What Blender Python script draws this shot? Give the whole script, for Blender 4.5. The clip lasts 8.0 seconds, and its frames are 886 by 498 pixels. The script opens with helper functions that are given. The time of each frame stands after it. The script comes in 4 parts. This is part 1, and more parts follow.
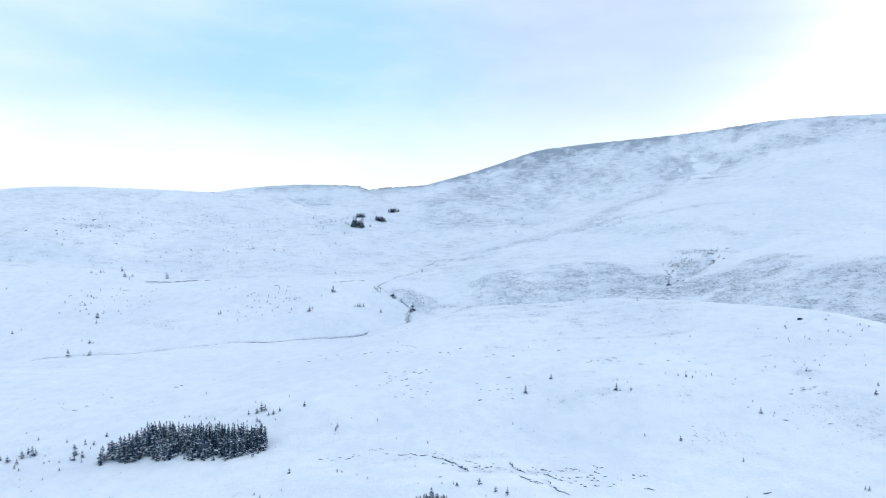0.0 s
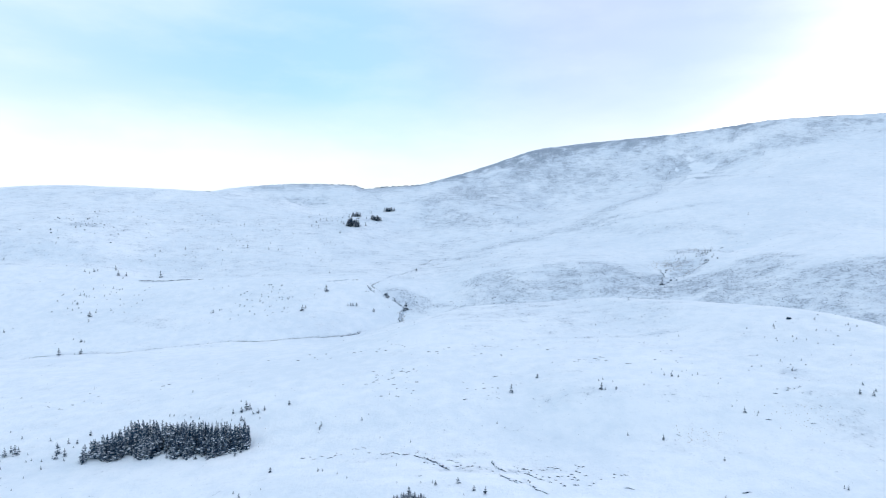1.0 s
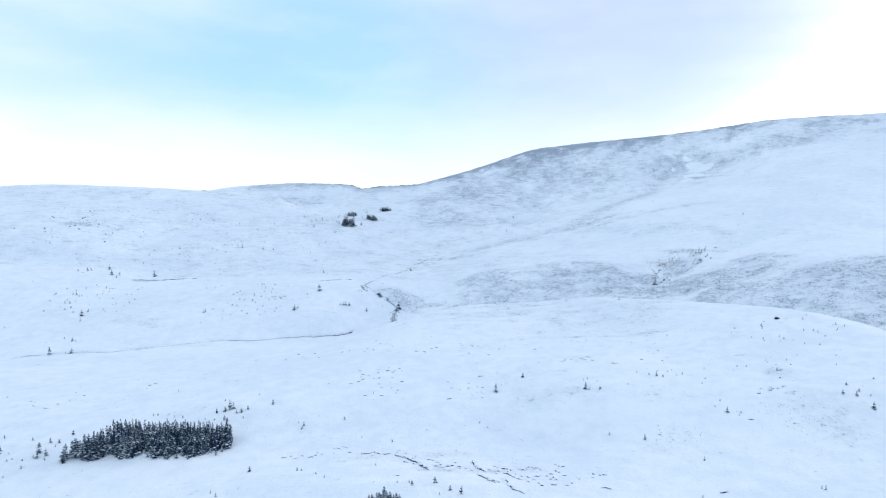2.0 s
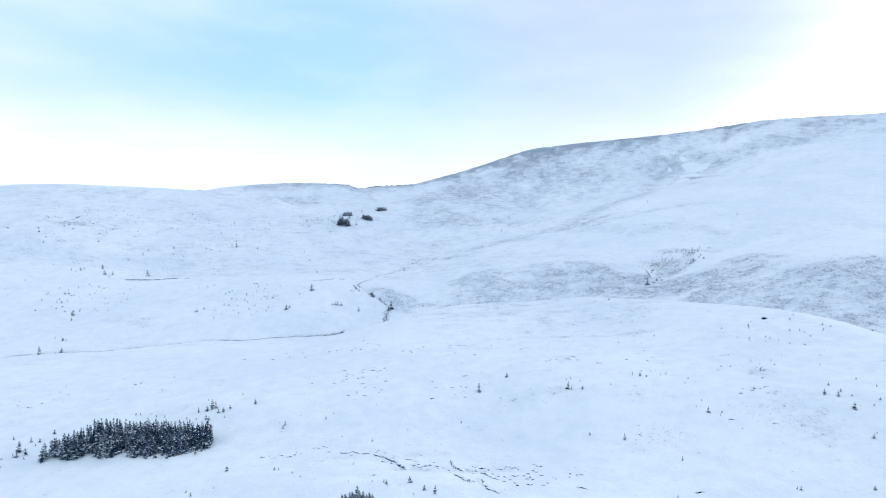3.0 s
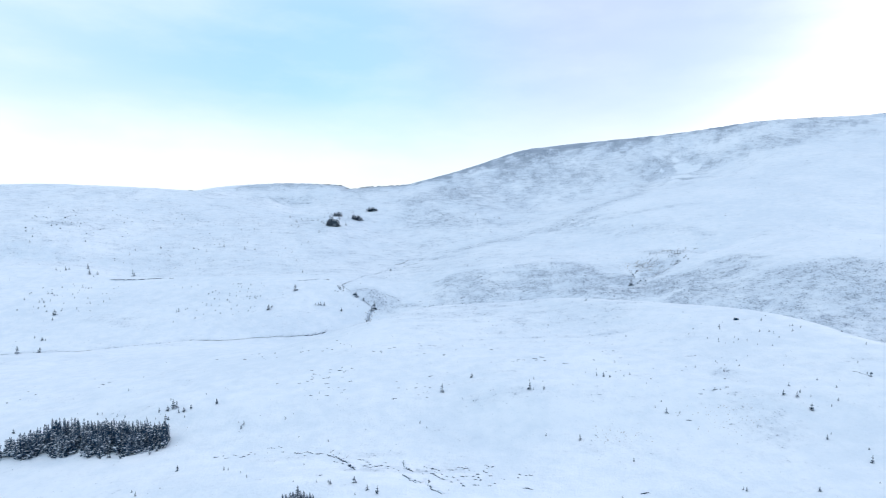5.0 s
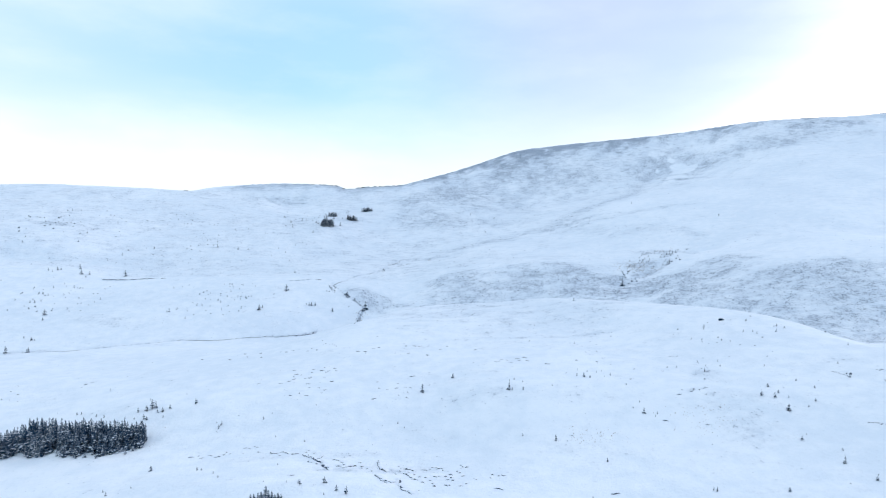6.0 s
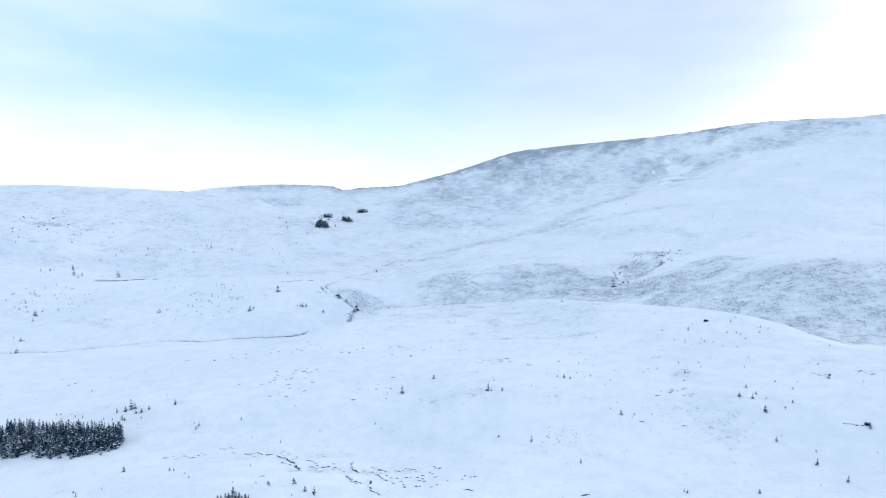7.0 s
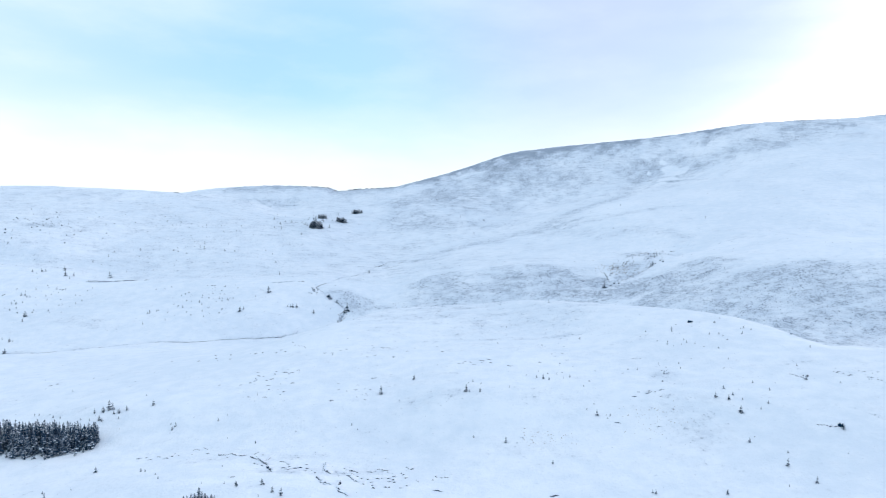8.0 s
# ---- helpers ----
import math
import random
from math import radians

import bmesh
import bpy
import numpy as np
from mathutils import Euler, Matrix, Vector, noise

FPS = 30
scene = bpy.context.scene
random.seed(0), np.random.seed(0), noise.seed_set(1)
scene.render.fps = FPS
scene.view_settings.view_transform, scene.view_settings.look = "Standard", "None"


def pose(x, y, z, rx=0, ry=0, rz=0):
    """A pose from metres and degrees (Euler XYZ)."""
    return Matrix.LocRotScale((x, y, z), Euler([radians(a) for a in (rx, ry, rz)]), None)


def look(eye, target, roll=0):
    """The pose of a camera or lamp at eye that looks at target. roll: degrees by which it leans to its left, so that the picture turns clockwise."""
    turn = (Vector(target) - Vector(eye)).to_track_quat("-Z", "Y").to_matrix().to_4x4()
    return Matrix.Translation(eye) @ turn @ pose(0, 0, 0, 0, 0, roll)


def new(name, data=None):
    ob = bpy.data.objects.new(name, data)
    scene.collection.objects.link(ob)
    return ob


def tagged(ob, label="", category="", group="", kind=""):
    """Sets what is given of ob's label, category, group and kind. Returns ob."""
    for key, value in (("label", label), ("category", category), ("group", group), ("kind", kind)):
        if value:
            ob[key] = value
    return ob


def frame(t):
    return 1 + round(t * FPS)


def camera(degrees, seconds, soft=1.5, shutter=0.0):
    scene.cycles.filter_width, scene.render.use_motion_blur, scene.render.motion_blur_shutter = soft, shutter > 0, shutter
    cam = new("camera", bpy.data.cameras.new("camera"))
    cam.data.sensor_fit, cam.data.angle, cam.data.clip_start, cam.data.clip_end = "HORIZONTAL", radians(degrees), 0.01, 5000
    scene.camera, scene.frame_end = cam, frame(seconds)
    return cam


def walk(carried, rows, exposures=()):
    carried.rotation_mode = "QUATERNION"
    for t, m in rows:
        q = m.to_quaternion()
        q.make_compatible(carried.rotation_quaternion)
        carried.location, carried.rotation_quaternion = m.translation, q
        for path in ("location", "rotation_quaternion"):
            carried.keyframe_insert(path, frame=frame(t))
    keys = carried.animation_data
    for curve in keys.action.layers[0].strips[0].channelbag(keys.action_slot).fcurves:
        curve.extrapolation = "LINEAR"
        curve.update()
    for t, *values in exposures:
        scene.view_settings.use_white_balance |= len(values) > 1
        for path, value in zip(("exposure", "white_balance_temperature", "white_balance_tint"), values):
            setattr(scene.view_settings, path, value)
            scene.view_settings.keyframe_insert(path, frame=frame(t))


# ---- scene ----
# A snow-covered upland valley seen from a drone that slides sideways about 100 m above the ground.
cam = camera(74.0, 8.0, soft=1.1)
# seconds, x, y, z, yaw, pitch, roll
FLIGHT = [
    (0.0, 0.00, 0.00, 120.00, -0.006, -3.000, 0.000),
    (0.5, 3.51, 0.18, 119.88, -0.036, -3.032, 0.043),
    (1.0, 7.23, 0.35, 119.76, -0.050, -3.059, 0.069),
    (1.5, 11.15, 0.51, 119.65, -0.049, -3.075, 0.102),
    (3.0, 24.05, 0.96, 119.34, -0.045, -3.081, 0.190),
    (3.5, 28.70, 1.09, 119.25, -0.015, -3.049, 0.221),
    (4.0, 33.49, 1.22, 119.16, -0.004, -3.028, 0.258),
    (4.5, 38.42, 1.34, 119.08, -0.009, -3.020, 0.275),
    (6.0, 53.96, 1.65, 118.86, 0.026, -2.968, 0.318),
    (6.5, 59.35, 1.74, 118.80, 0.077, -2.924, 0.322),
    (7.0, 64.83, 1.82, 118.74, 0.107, -2.857, 0.348),
    (7.5, 70.38, 1.90, 118.69, 0.120, -2.805, 0.352),
    (8.0, 76.00, 1.97, 118.64, 0.147, -2.754, 0.360),
]


def flight_pose(x, y, z, yaw, pitch, roll):
    """Yaw to the left, pitch up, and roll as look() leans."""
    return pose(x, y, z, 90 + pitch, 0, yaw) @ pose(0, 0, 0, 0, 0, roll)


walk(cam, [(row[0], flight_pose(*row[1:])) for row in FLIGHT])

# ---- light ----
SUN_AZIMUTH, SUN_ELEVATION = 60.0, 12.0     # degrees clockwise from +y, degrees up
az, el = radians(SUN_AZIMUTH), radians(SUN_ELEVATION)
SUN_WAY = Vector((math.sin(az) * math.cos(el), math.cos(az) * math.cos(el), math.sin(el)))

sun_data = bpy.data.lights.new("sun", "SUN")
sun_data.energy, sun_data.angle, sun_data.color = 0.5, radians(14), (1.0, 0.93, 0.84)
sun = new("sun", sun_data)
sun.matrix_basis = look(SUN_WAY * 900, (0, 0, 0))


class Nodes:
    """A little shorthand for node trees."""

    def __init__(self, tree):
        self.tree = tree
        tree.nodes.clear()

    def add(self, kind):
        return self.tree.nodes.new(kind)

    def link(self, a, b):
        self.tree.links.new(a, b)
        return b.node

    def value(self, socket, given):
        if isinstance(given, bpy.types.NodeSocket):
            self.tree.links.new(given, socket)
        else:
            socket.default_value = given

    def math(self, op, a, b=0.0, c=0.0, clamp=False):
        node = self.add("ShaderNodeMath")
        node.operation, node.use_clamp = op, clamp
        for socket, given in zip(node.inputs, (a, b, c)):
            self.value(socket, given)
        return node.outputs[0]

    def smooth(self, a, low, high, out_low=0.0, out_high=1.0):
        node = self.add("ShaderNodeMapRange")
        node.interpolation_type = "SMOOTHSTEP"
        for socket, given in zip(node.inputs, (a, low, high, out_low, out_high)):
            self.value(socket, given)
        return node.outputs[0]

    def mix(self, fac, a, b, blend="MIX"):
        node = self.add("ShaderNodeMix")
        node.data_type, node.blend_type = "RGBA", blend
        for socket, given in zip((node.inputs[0], node.inputs[6], node.inputs[7]), (fac, a, b)):
            self.value(socket, given)
        return node.outputs[2]

    def noise(self, where, scale, detail=3.0, rough=0.55, stretch=None):
        if stretch:
            mapping = self.add("ShaderNodeMapping")
            mapping.inputs["Scale"].default_value = stretch
            self.tree.links.new(where, mapping.inputs[0])
            where = mapping.outputs[0]
        node = self.add("ShaderNodeTexNoise")
        self.tree.links.new(where, node.inputs["Vector"])
        node.inputs["Scale"].default_value = scale
        node.inputs["Detail"].default_value = detail
        node.inputs["Roughness"].default_value = rough
        return node.outputs[0]


def build_sky():
    world = bpy.data.worlds.new("winter_sky")
    world.use_nodes = True
    scene.world = world
    n = Nodes(world.node_tree)
    sky = n.add("ShaderNodeTexSky")
    sky.sky_type, sky.sun_disc = "NISHITA", False
    sky.sun_elevation, sky.sun_rotation = radians(SUN_ELEVATION), radians(SUN_AZIMUTH)
    sky.altitude, sky.air_density, sky.dust_density, sky.ozone_density = 500, 1.0, 0.3, 2.0
    where = n.add("ShaderNodeTexCoord").outputs["Generated"]
    sep = n.add("ShaderNodeSeparateXYZ")
    n.link(where, sep.inputs[0])
    up = sep.outputs[2]
    # a thin veil of cloud: thick low down and round the sun, thinner overhead, in wide soft streaks
    low = n.smooth(up, 0.03, 0.225, 1.0, 0.0)
    streak = n.noise(where, 2.0, 3.0, 0.5, (1.0, 1.0, 4.0))
    streak = n.smooth(streak, 0.3, 0.75, -0.12, 0.16)
    wisp = n.noise(where, 5.0, 5.0, 0.6, (1.0, 1.0, 3.0))
    streak = n.math("ADD", streak, n.smooth(wisp, 0.35, 0.75, -0.05, 0.11))
    # cloud above the view, thickened again to brighten the ground
    high = n.smooth(up, 0.38, 0.8, 0.0, 0.5)

    def towards(way, start, full, most):
        dot = n.add("ShaderNodeVectorMath")
        dot.operation = "DOT_PRODUCT"
        n.link(where, dot.inputs[0])
        dot.inputs[1].default_value = way
        return n.smooth(dot.outputs["Value"], start, full, 0.0, most)

    glow = towards(SUN_WAY - Vector((0, 0, 0.30)), 0.70, 0.95, 1.0)
    haze = towards(SUN_WAY, 0.36, 0.74, 1.0)
    bank = towards(Vector((-0.80, 0.58, 0.16)), 0.72, 0.98, 0.36)
    # unseen bright cloud behind left, added to lift the right-hand hill
    rear_fill = towards(Vector((-0.88, -0.42, 0.22)), 0.45, 0.95, 0.47)
    low = n.math("ADD", low, rear_fill)
    veil = n.math("ADD", n.math("ADD", low, streak), n.math("ADD", n.math("ADD", glow, high), n.math("ADD", bank, 0.02)), clamp=True)
    # clear sky behind the veil, evened out by high thin haze that turns lilac near the sun
    thin = n.mix(haze, (0.195, 0.316, 0.405, 1), (0.250, 0.274, 0.39, 1))
    clear = n.mix(1.0, sky.outputs[0], (0.105, 0.105, 0.105, 1), "MULTIPLY")
    blue = n.add("ShaderNodeBackground")
    n.link(n.mix(0.72, clear, thin), blue.inputs[0])
    cloud = n.add("ShaderNodeBackground")
    n.link(n.mix(glow, (0.38, 0.414, 0.446, 1), (0.80, 0.76, 0.74, 1)), cloud.inputs[0])
    both = n.add("ShaderNodeMixShader")
    n.link(veil, both.inputs[0])
    n.link(blue.outputs[0], both.inputs[1])
    n.link(cloud.outputs[0], both.inputs[2])
    n.link(both.outputs[0], n.add("ShaderNodeOutputWorld").inputs[0])


build_sky()
scene.view_settings.exposure = 1.42

# ---- materials ----


def material(name):
    mat = bpy.data.materials.new(name)
    mat.use_nodes = True
    n = Nodes(mat.node_tree)
    bsdf = n.add("ShaderNodeBsdfPrincipled")
    n.link(bsdf.outputs[0], n.add("ShaderNodeOutputMaterial").inputs[0])
    return mat, n, bsdf


def bumped(n, bsdf, height, strength, distance):
    bump = n.add("ShaderNodeBump")
    bump.inputs["Strength"].default_value, bump.inputs["Distance"].default_value = strength, distance
    n.link(height, bump.inputs["Height"])
    n.link(bump.outputs[0], bsdf.inputs["Normal"])


def snow_ground():
    """Wind-packed snow with heather and grass showing through where cover is thin; cover also holds some painted shade.
    """
    mat, n, bsdf = material("snow_ground")
    where = n.add("ShaderNodeTexCoord").outputs["Object"]
    attribute = n.add("ShaderNodeAttribute")
    attribute.attribute_name = "heather"
    cover = attribute.outputs["Fac"]
    fine = n.noise(where, 0.8, 4.0, 0.7, (0.9, 0.8, 1.2))
    mid = n.noise(where, 0.13, 4.0, 0.6, (0.8, 0.8, 1.2))
    patch = n.noise(where, 0.04, 5.0, 0.62, (0.8, 0.8, 1.0))
    wide = n.noise(where, 0.012, 3.0, 0.5)
    clump = n.noise(where, 0.42, 5.0, 0.7, (0.7, 0.5, 1.3))
    ledges = n.noise(where, 0.14, 4.0, 0.62, (0.4, 0.7, 1.4))

    def centred(value, weight):
        return n.math("MULTIPLY", n.math("SUBTRACT", value, 0.5), weight)

    patchy = n.math("ADD", cover, n.math("ADD", centred(patch, 0.9), n.math("ADD", centred(mid, 0.6), centred(ledges, 1.1))))
    show = n.math("ADD", patchy, n.math("ADD", centred(fine, 2.6), centred(clump, 2.4)))
    show = n.smooth(show, 0.68, 1.04, 0.0, 0.6)
    plant = n.mix(mid, (0.095, 0.13, 0.195, 1), (0.215, 0.27, 0.37, 1))
    drift = n.mix(n.smooth(n.math("ADD", n.math("MULTIPLY", wide, 0.45), n.math("MULTIPLY", mid, 0.55)), 0.36, 0.64), (0.730, 0.790, 0.885, 1), (0.829, 0.866, 0.942, 1))
    # thin snow lets a dull tone through, which also paints the shaded hollows
    thin = n.smooth(n.math("ADD", patchy, centred(clump, 1.0)), 0.08, 0.86, 0.0, 0.58)
    drift = n.mix(thin, drift, (0.465, 0.535, 0.645, 1))
    grit = n.smooth(n.math("ADD", fine, n.math("MULTIPLY", cover, 0.2)), 0.58, 0.80, 0.0, 0.42)
    drift = n.mix(grit, drift, (0.47, 0.53, 0.63, 1))
    n.link(n.mix(show, drift, plant), bsdf.inputs["Base Color"])
    bsdf.inputs["Roughness"].default_value = 0.75
    bsdf.inputs["Specular IOR Level"].default_value = 0.25
    relief = n.math("ADD", n.math("MULTIPLY", fine, 0.6), n.math("ADD", mid, n.math("MULTIPLY", n.math("MULTIPLY", clump, cover), 1.8)))
    bumped(n, bsdf, relief, 0.62, 0.9)
    return mat


def mottled(name, dark, light, scale, rough, bump=0.3, distance=0.05, gloss=0.03):
    mat, n, bsdf = material(name)
    where = n.add("ShaderNodeTexCoord").outputs["Object"]
    grain, wide = n.noise(where, scale, 4.0, 0.6), n.noise(where, scale * 0.17, 2.0)
    per = n.add("ShaderNodeObjectInfo").outputs["Random"]
    fac = n.math("ADD", n.math("MULTIPLY", grain, 0.6), n.math("ADD", n.math("MULTIPLY", wide, 0.4), n.math("MULTIPLY", n.math("SUBTRACT", per, 0.5), 0.3)), clamp=True)
    n.link(n.mix(n.smooth(fac, 0.3, 0.7), dark, light), bsdf.inputs["Base Color"])
    bsdf.inputs["Roughness"].default_value = rough
    bsdf.inputs["Specular IOR Level"].default_value = gloss
    bumped(n, bsdf, grain, bump, distance)
    return mat


def frosted_needles():
    """Dark blue-green needles with rime and caught snow on what faces up; some trees carry more."""
    mat, n, bsdf = material("needles")
    where = n.add("ShaderNodeTexCoord").outputs["Object"]
    grain, wide = n.noise(where, 26.0, 3.0), n.noise(where, 7.0, 3.0, 0.6)
    per = n.add("ShaderNodeObjectInfo").outputs["Random"]
    sep = n.add("ShaderNodeSeparateXYZ")
    n.link(n.add("ShaderNodeNewGeometry").outputs["Normal"], sep.inputs[0])
    green = n.mix(n.smooth(grain, 0.3, 0.7), (0.003, 0.015, 0.032, 1), (0.010, 0.050, 0.108, 1))
    lies = n.math("MULTIPLY", n.smooth(sep.outputs[2], 0.25, 0.85), n.smooth(wide, 0.40, 0.66))
    lies = n.math("MULTIPLY", lies, n.math("ADD", 0.12, n.smooth(per, 0.25, 1.0, 0.0, 0.55)))
    # a dusting of rime dulls the green
    rime = n.math("MULTIPLY", n.smooth(n.math("ADD", wide, n.math("MULTIPLY", per, 0.3)), 0.45, 0.9), n.smooth(sep.outputs[2], -0.5, 0.9, 0.02, 0.26))
    green = n.mix(rime, green, (0.20, 0.32, 0.48, 1))
    n.link(n.mix(lies, green, (0.80, 0.83, 0.90, 1)), bsdf.inputs["Base Color"])
    bsdf.inputs["Roughness"].default_value = 1.0
    bsdf.inputs["Specular IOR Level"].default_value = 0.02
    bumped(n, bsdf, grain, 0.3, 0.05)
    return mat


SNOW = snow_ground()
NEEDLES = frosted_needles()
BARK = mottled("bark", (0.016, 0.018, 0.024, 1), (0.045, 0.05, 0.062, 1), 6.0, 0.9)
SNOW_LOAD = mottled("snow_load", (0.72, 0.77, 0.865, 1), (0.82, 0.85, 0.93, 1), 3.0, 0.7)
HEATHER = mottled("heather_tuft", (0.05, 0.08, 0.145, 1), (0.16, 0.225, 0.345, 1), 0.5, 0.9)
GRASS = mottled("dead_grass", (0.15, 0.115, 0.10, 1), (0.36, 0.30, 0.27, 1), 0.5, 0.9)
PEAT = mottled("peat", (0.014, 0.024, 0.047, 1), (0.045, 0.070, 0.122, 1), 1.5, 0.9, 0.5, 0.1)
WATER = mottled("burn_water", (0.02, 0.024, 0.028, 1), (0.10, 0.105, 0.11, 1), 0.3, 0.15, 0.1, 0.02, 0.4)
STONE = mottled("stone", (0.16, 0.155, 0.15, 1), (0.34, 0.33, 0.32, 1), 1.4, 0.85, 0.5, 0.1)

# ---- the lie of the land ----
# Break lines of the valley from the near field to the skyline: (x, y, height) along each.
BEHIND_LINE = [(-900, -700, 9.3), (1000, -700, 39.5)]
NEAR_LINE = [(-300, 195, 3.9), (-100, 195, 15.9), (0, 195, 26.9), (100, 195, 22.2), (200, 195, 28.3), (320, 190, 36.1)]
FIELD_LINE = [(-320, 260, 6.7), (-160, 255, 14), (-77, 255, 16.5), (0, 245, 19.6), (50, 240, 18.5), (100, 245, 23.4), (200, 240, 31.1), (240, 235, 37.2), (340, 230, 46.2)]
SLOPE_LINE = [(-350, 360, 5.5), (-165, 350, 16.5), (-91, 300, 23.7), (0, 310, 28.7), (45, 310, 29.2), (90, 300, 34.9), (130, 305, 36.7), (203, 275, 39), (250, 270, 43.2), (330, 260, 57.1)]
FOOT_LINE = [(-400, 430, 6.6), (-250, 420, 7.8), (-91, 400, 21.5), (18, 402, 34.4), (139, 409, 36.8), (224, 375, 48), (280, 318, 50.2), (360, 280, 62.5)]
BRINK_LINE = [(-450, 450, 3), (-250, 445, 6.2), (-91, 440, 18.2), (-40, 445, 31), (0, 450, 39.2), (40, 455, 39.0), (75, 460, 39.8), (115, 465, 41.0), (152, 460, 44.9), (224, 408, 51.5), (275, 350, 51.2), (300, 309, 48.3), (330, 296, 49), (420, 287, 48)]
CREST_LINE = [(-450, 470, 1.5), (-250, 470, 5.5), (-91, 475, 15.4), (-20, 490, 29), (10, 510, 36.6), (40, 525, 39.6), (70, 528, 41), (115, 530, 43.9), (152, 505, 50.0), (185, 475, 52.4), (224, 440, 54.2), (260, 412, 55.0), (284, 388, 52.5), (294, 338, 48.6), (305, 318, 47.6), (330, 303, 48.0), (420, 290, 46)]
BURN_LINE = [(-500, 505, -11.2), (-335, 510, -3), (-240, 530, -0.7), (-100, 585, -4), (-35, 640, 6.4), (60, 640, 15.7), (130, 625, 22.2), (211, 600, 31), (290, 490, 33.4), (340, 415, 34.5), (420, 380, 36.1)]
BANK_LINE = [(-600, 600, 24.6), (-361, 610, 16.7), (-143, 634, 19.9), (-30, 670, 15.8), (60, 690, 31.7), (118, 700, 41.8), (211, 660, 40), (262, 650, 44.3), (314, 580, 50.7), (384, 553, 67.7), (480, 540, 85.1)]
LIP_LINE = [(-700, 720, 62.1), (-416, 755, 49.6), (-366, 735, 40), (-270, 730, 44.4), (-180, 725, 45.1), (-120, 710, 41.4), (-60, 700, 35.3), (0, 720, 30.8), (60, 740, 47.1), (180, 754, 66), (263, 700, 54.9), (384, 660, 81.5), (500, 640, 100.4)]
HOLLOW_LINE = [(-700, 760, 70), (-416, 785, 51.7), (-366, 765, 41), (-270, 765, 40.6), (-180, 770, 43.1), (-110, 770, 46.8), (-40, 790, 41.8), (60, 830, 57.5), (180, 830, 69.5), (350, 770, 77), (480, 720, 101.5)]
BRAE_LINE = [(-800, 800, 100.2), (-524, 808, 84.3), (-400, 833, 65.2), (-276, 870, 67.8), (-150, 870, 56.8), (-15, 878, 51.6), (110, 930, 74.8), (225, 967, 91.8), (380, 860, 105.7), (600, 830, 134.8)]
UPPER_LINE = [(-900, 980, 140.2), (-600, 980, 128.9), (-400, 1000, 111.1), (-210, 1038, 103.6), (-156, 1074, 114.1), (-60, 1090, 98.9), (60, 1060, 97.9), (128, 1036, 95.9), (388, 1040, 147.6), (600, 1040, 180.8), (800, 1040, 209.9)]
SHELF_LINE = [(-950, 1150, 163), (-760, 1180, 183.4), (-650, 1200, 181.2), (-540, 1200, 176.5), (-455, 1200, 170.8), (-390, 1200, 161.8), (-305, 1190, 148), (-250, 1186, 135), (-200, 1180, 131.5), (-98, 1176, 134.5), (59, 1252, 162), (230, 1240, 148.6), (400, 1244, 173.2), (588, 1308, 227.7), (770, 1250, 270.2), (1000, 1230, 290.8)]
DELL_LINE = [(-950, 1240, 160), (-650, 1262, 178), (-480, 1258, 172.5), (-400, 1262, 160.5), (-330, 1254, 151), (-260, 1246, 139.5), (-170, 1240, 146), (-98, 1240, 151), (59, 1310, 180), (230, 1330, 193), (400, 1330, 216), (588, 1350, 254), (770, 1310, 298), (1000, 1290, 318)]
TOP_LINE = [(-900, 1390, 149.9), (-600, 1390, 166.2), (-470, 1390, 188.7), (-420, 1395, 193.5), (-340, 1400, 199.2), (-250, 1390, 196.4), (-200, 1387, 194.4), (-177, 1385, 186.5), (-130, 1390, 190.6), (-50, 1410, 196.8), (0, 1430, 209.4), (92, 1490, 239.8), (280, 1520, 299), (420, 1490, 310.7), (600, 1460, 326.8), (830, 1430, 356.9), (1020, 1410, 366.4), (1250, 1400, 390.3)]
BACK_LINE = [(-1400, 1800, 100), (1800, 1800, 330)]
RIM_LINE = [(-3000, 4200, 60), (3000, 4200, 200)]
LINES = {"behind": BEHIND_LINE, "near": NEAR_LINE, "field": FIELD_LINE, "slope": SLOPE_LINE, "foot": FOOT_LINE, "brink": BRINK_LINE, "crest": CREST_LINE, "burn": BURN_LINE, "bank": BANK_LINE, "lip": LIP_LINE, "hollow": HOLLOW_LINE, "brae": BRAE_LINE, "upper": UPPER_LINE, "shelf": SHELF_LINE, "dell": DELL_LINE, "top": TOP_LINE, "back": BACK_LINE, "rim": RIM_LINE}


def curve(xk, yk, x):
    """A smooth curve through control points that does not overshoot."""
    xk, yk = np.asarray(xk, float), np.asarray(yk, float)
    h = np.diff(xk)
    d = np.diff(yk) / h
    m = np.zeros(len(xk))
    m[0], m[-1] = d[0], d[-1]
    for i in range(1, len(xk) - 1):
        m[i] = 0 if d[i - 1] * d[i] <= 0 else 2 * d[i - 1] * d[i] / (d[i - 1] + d[i])
    x = np.clip(x, xk[0], xk[-1])
    i = np.clip(np.searchsorted(xk, x) - 1, 0, len(h) - 1)
    t = (x - xk[i]) / h[i]
    return ((2 * t**3 - 3 * t**2 + 1) * yk[i] + (t**3 - 2 * t**2 + t) * h[i] * m[i]
            + (3 * t**2 - 2 * t**3) * yk[i + 1] + (t**3 - t**2) * h[i] * m[i + 1])


def lattice(ix, iy, seed):
    v = np.sin(ix * 127.1 + iy * 311.7 + seed * 74.7) * 43758.5453
    return v - np.floor(v)


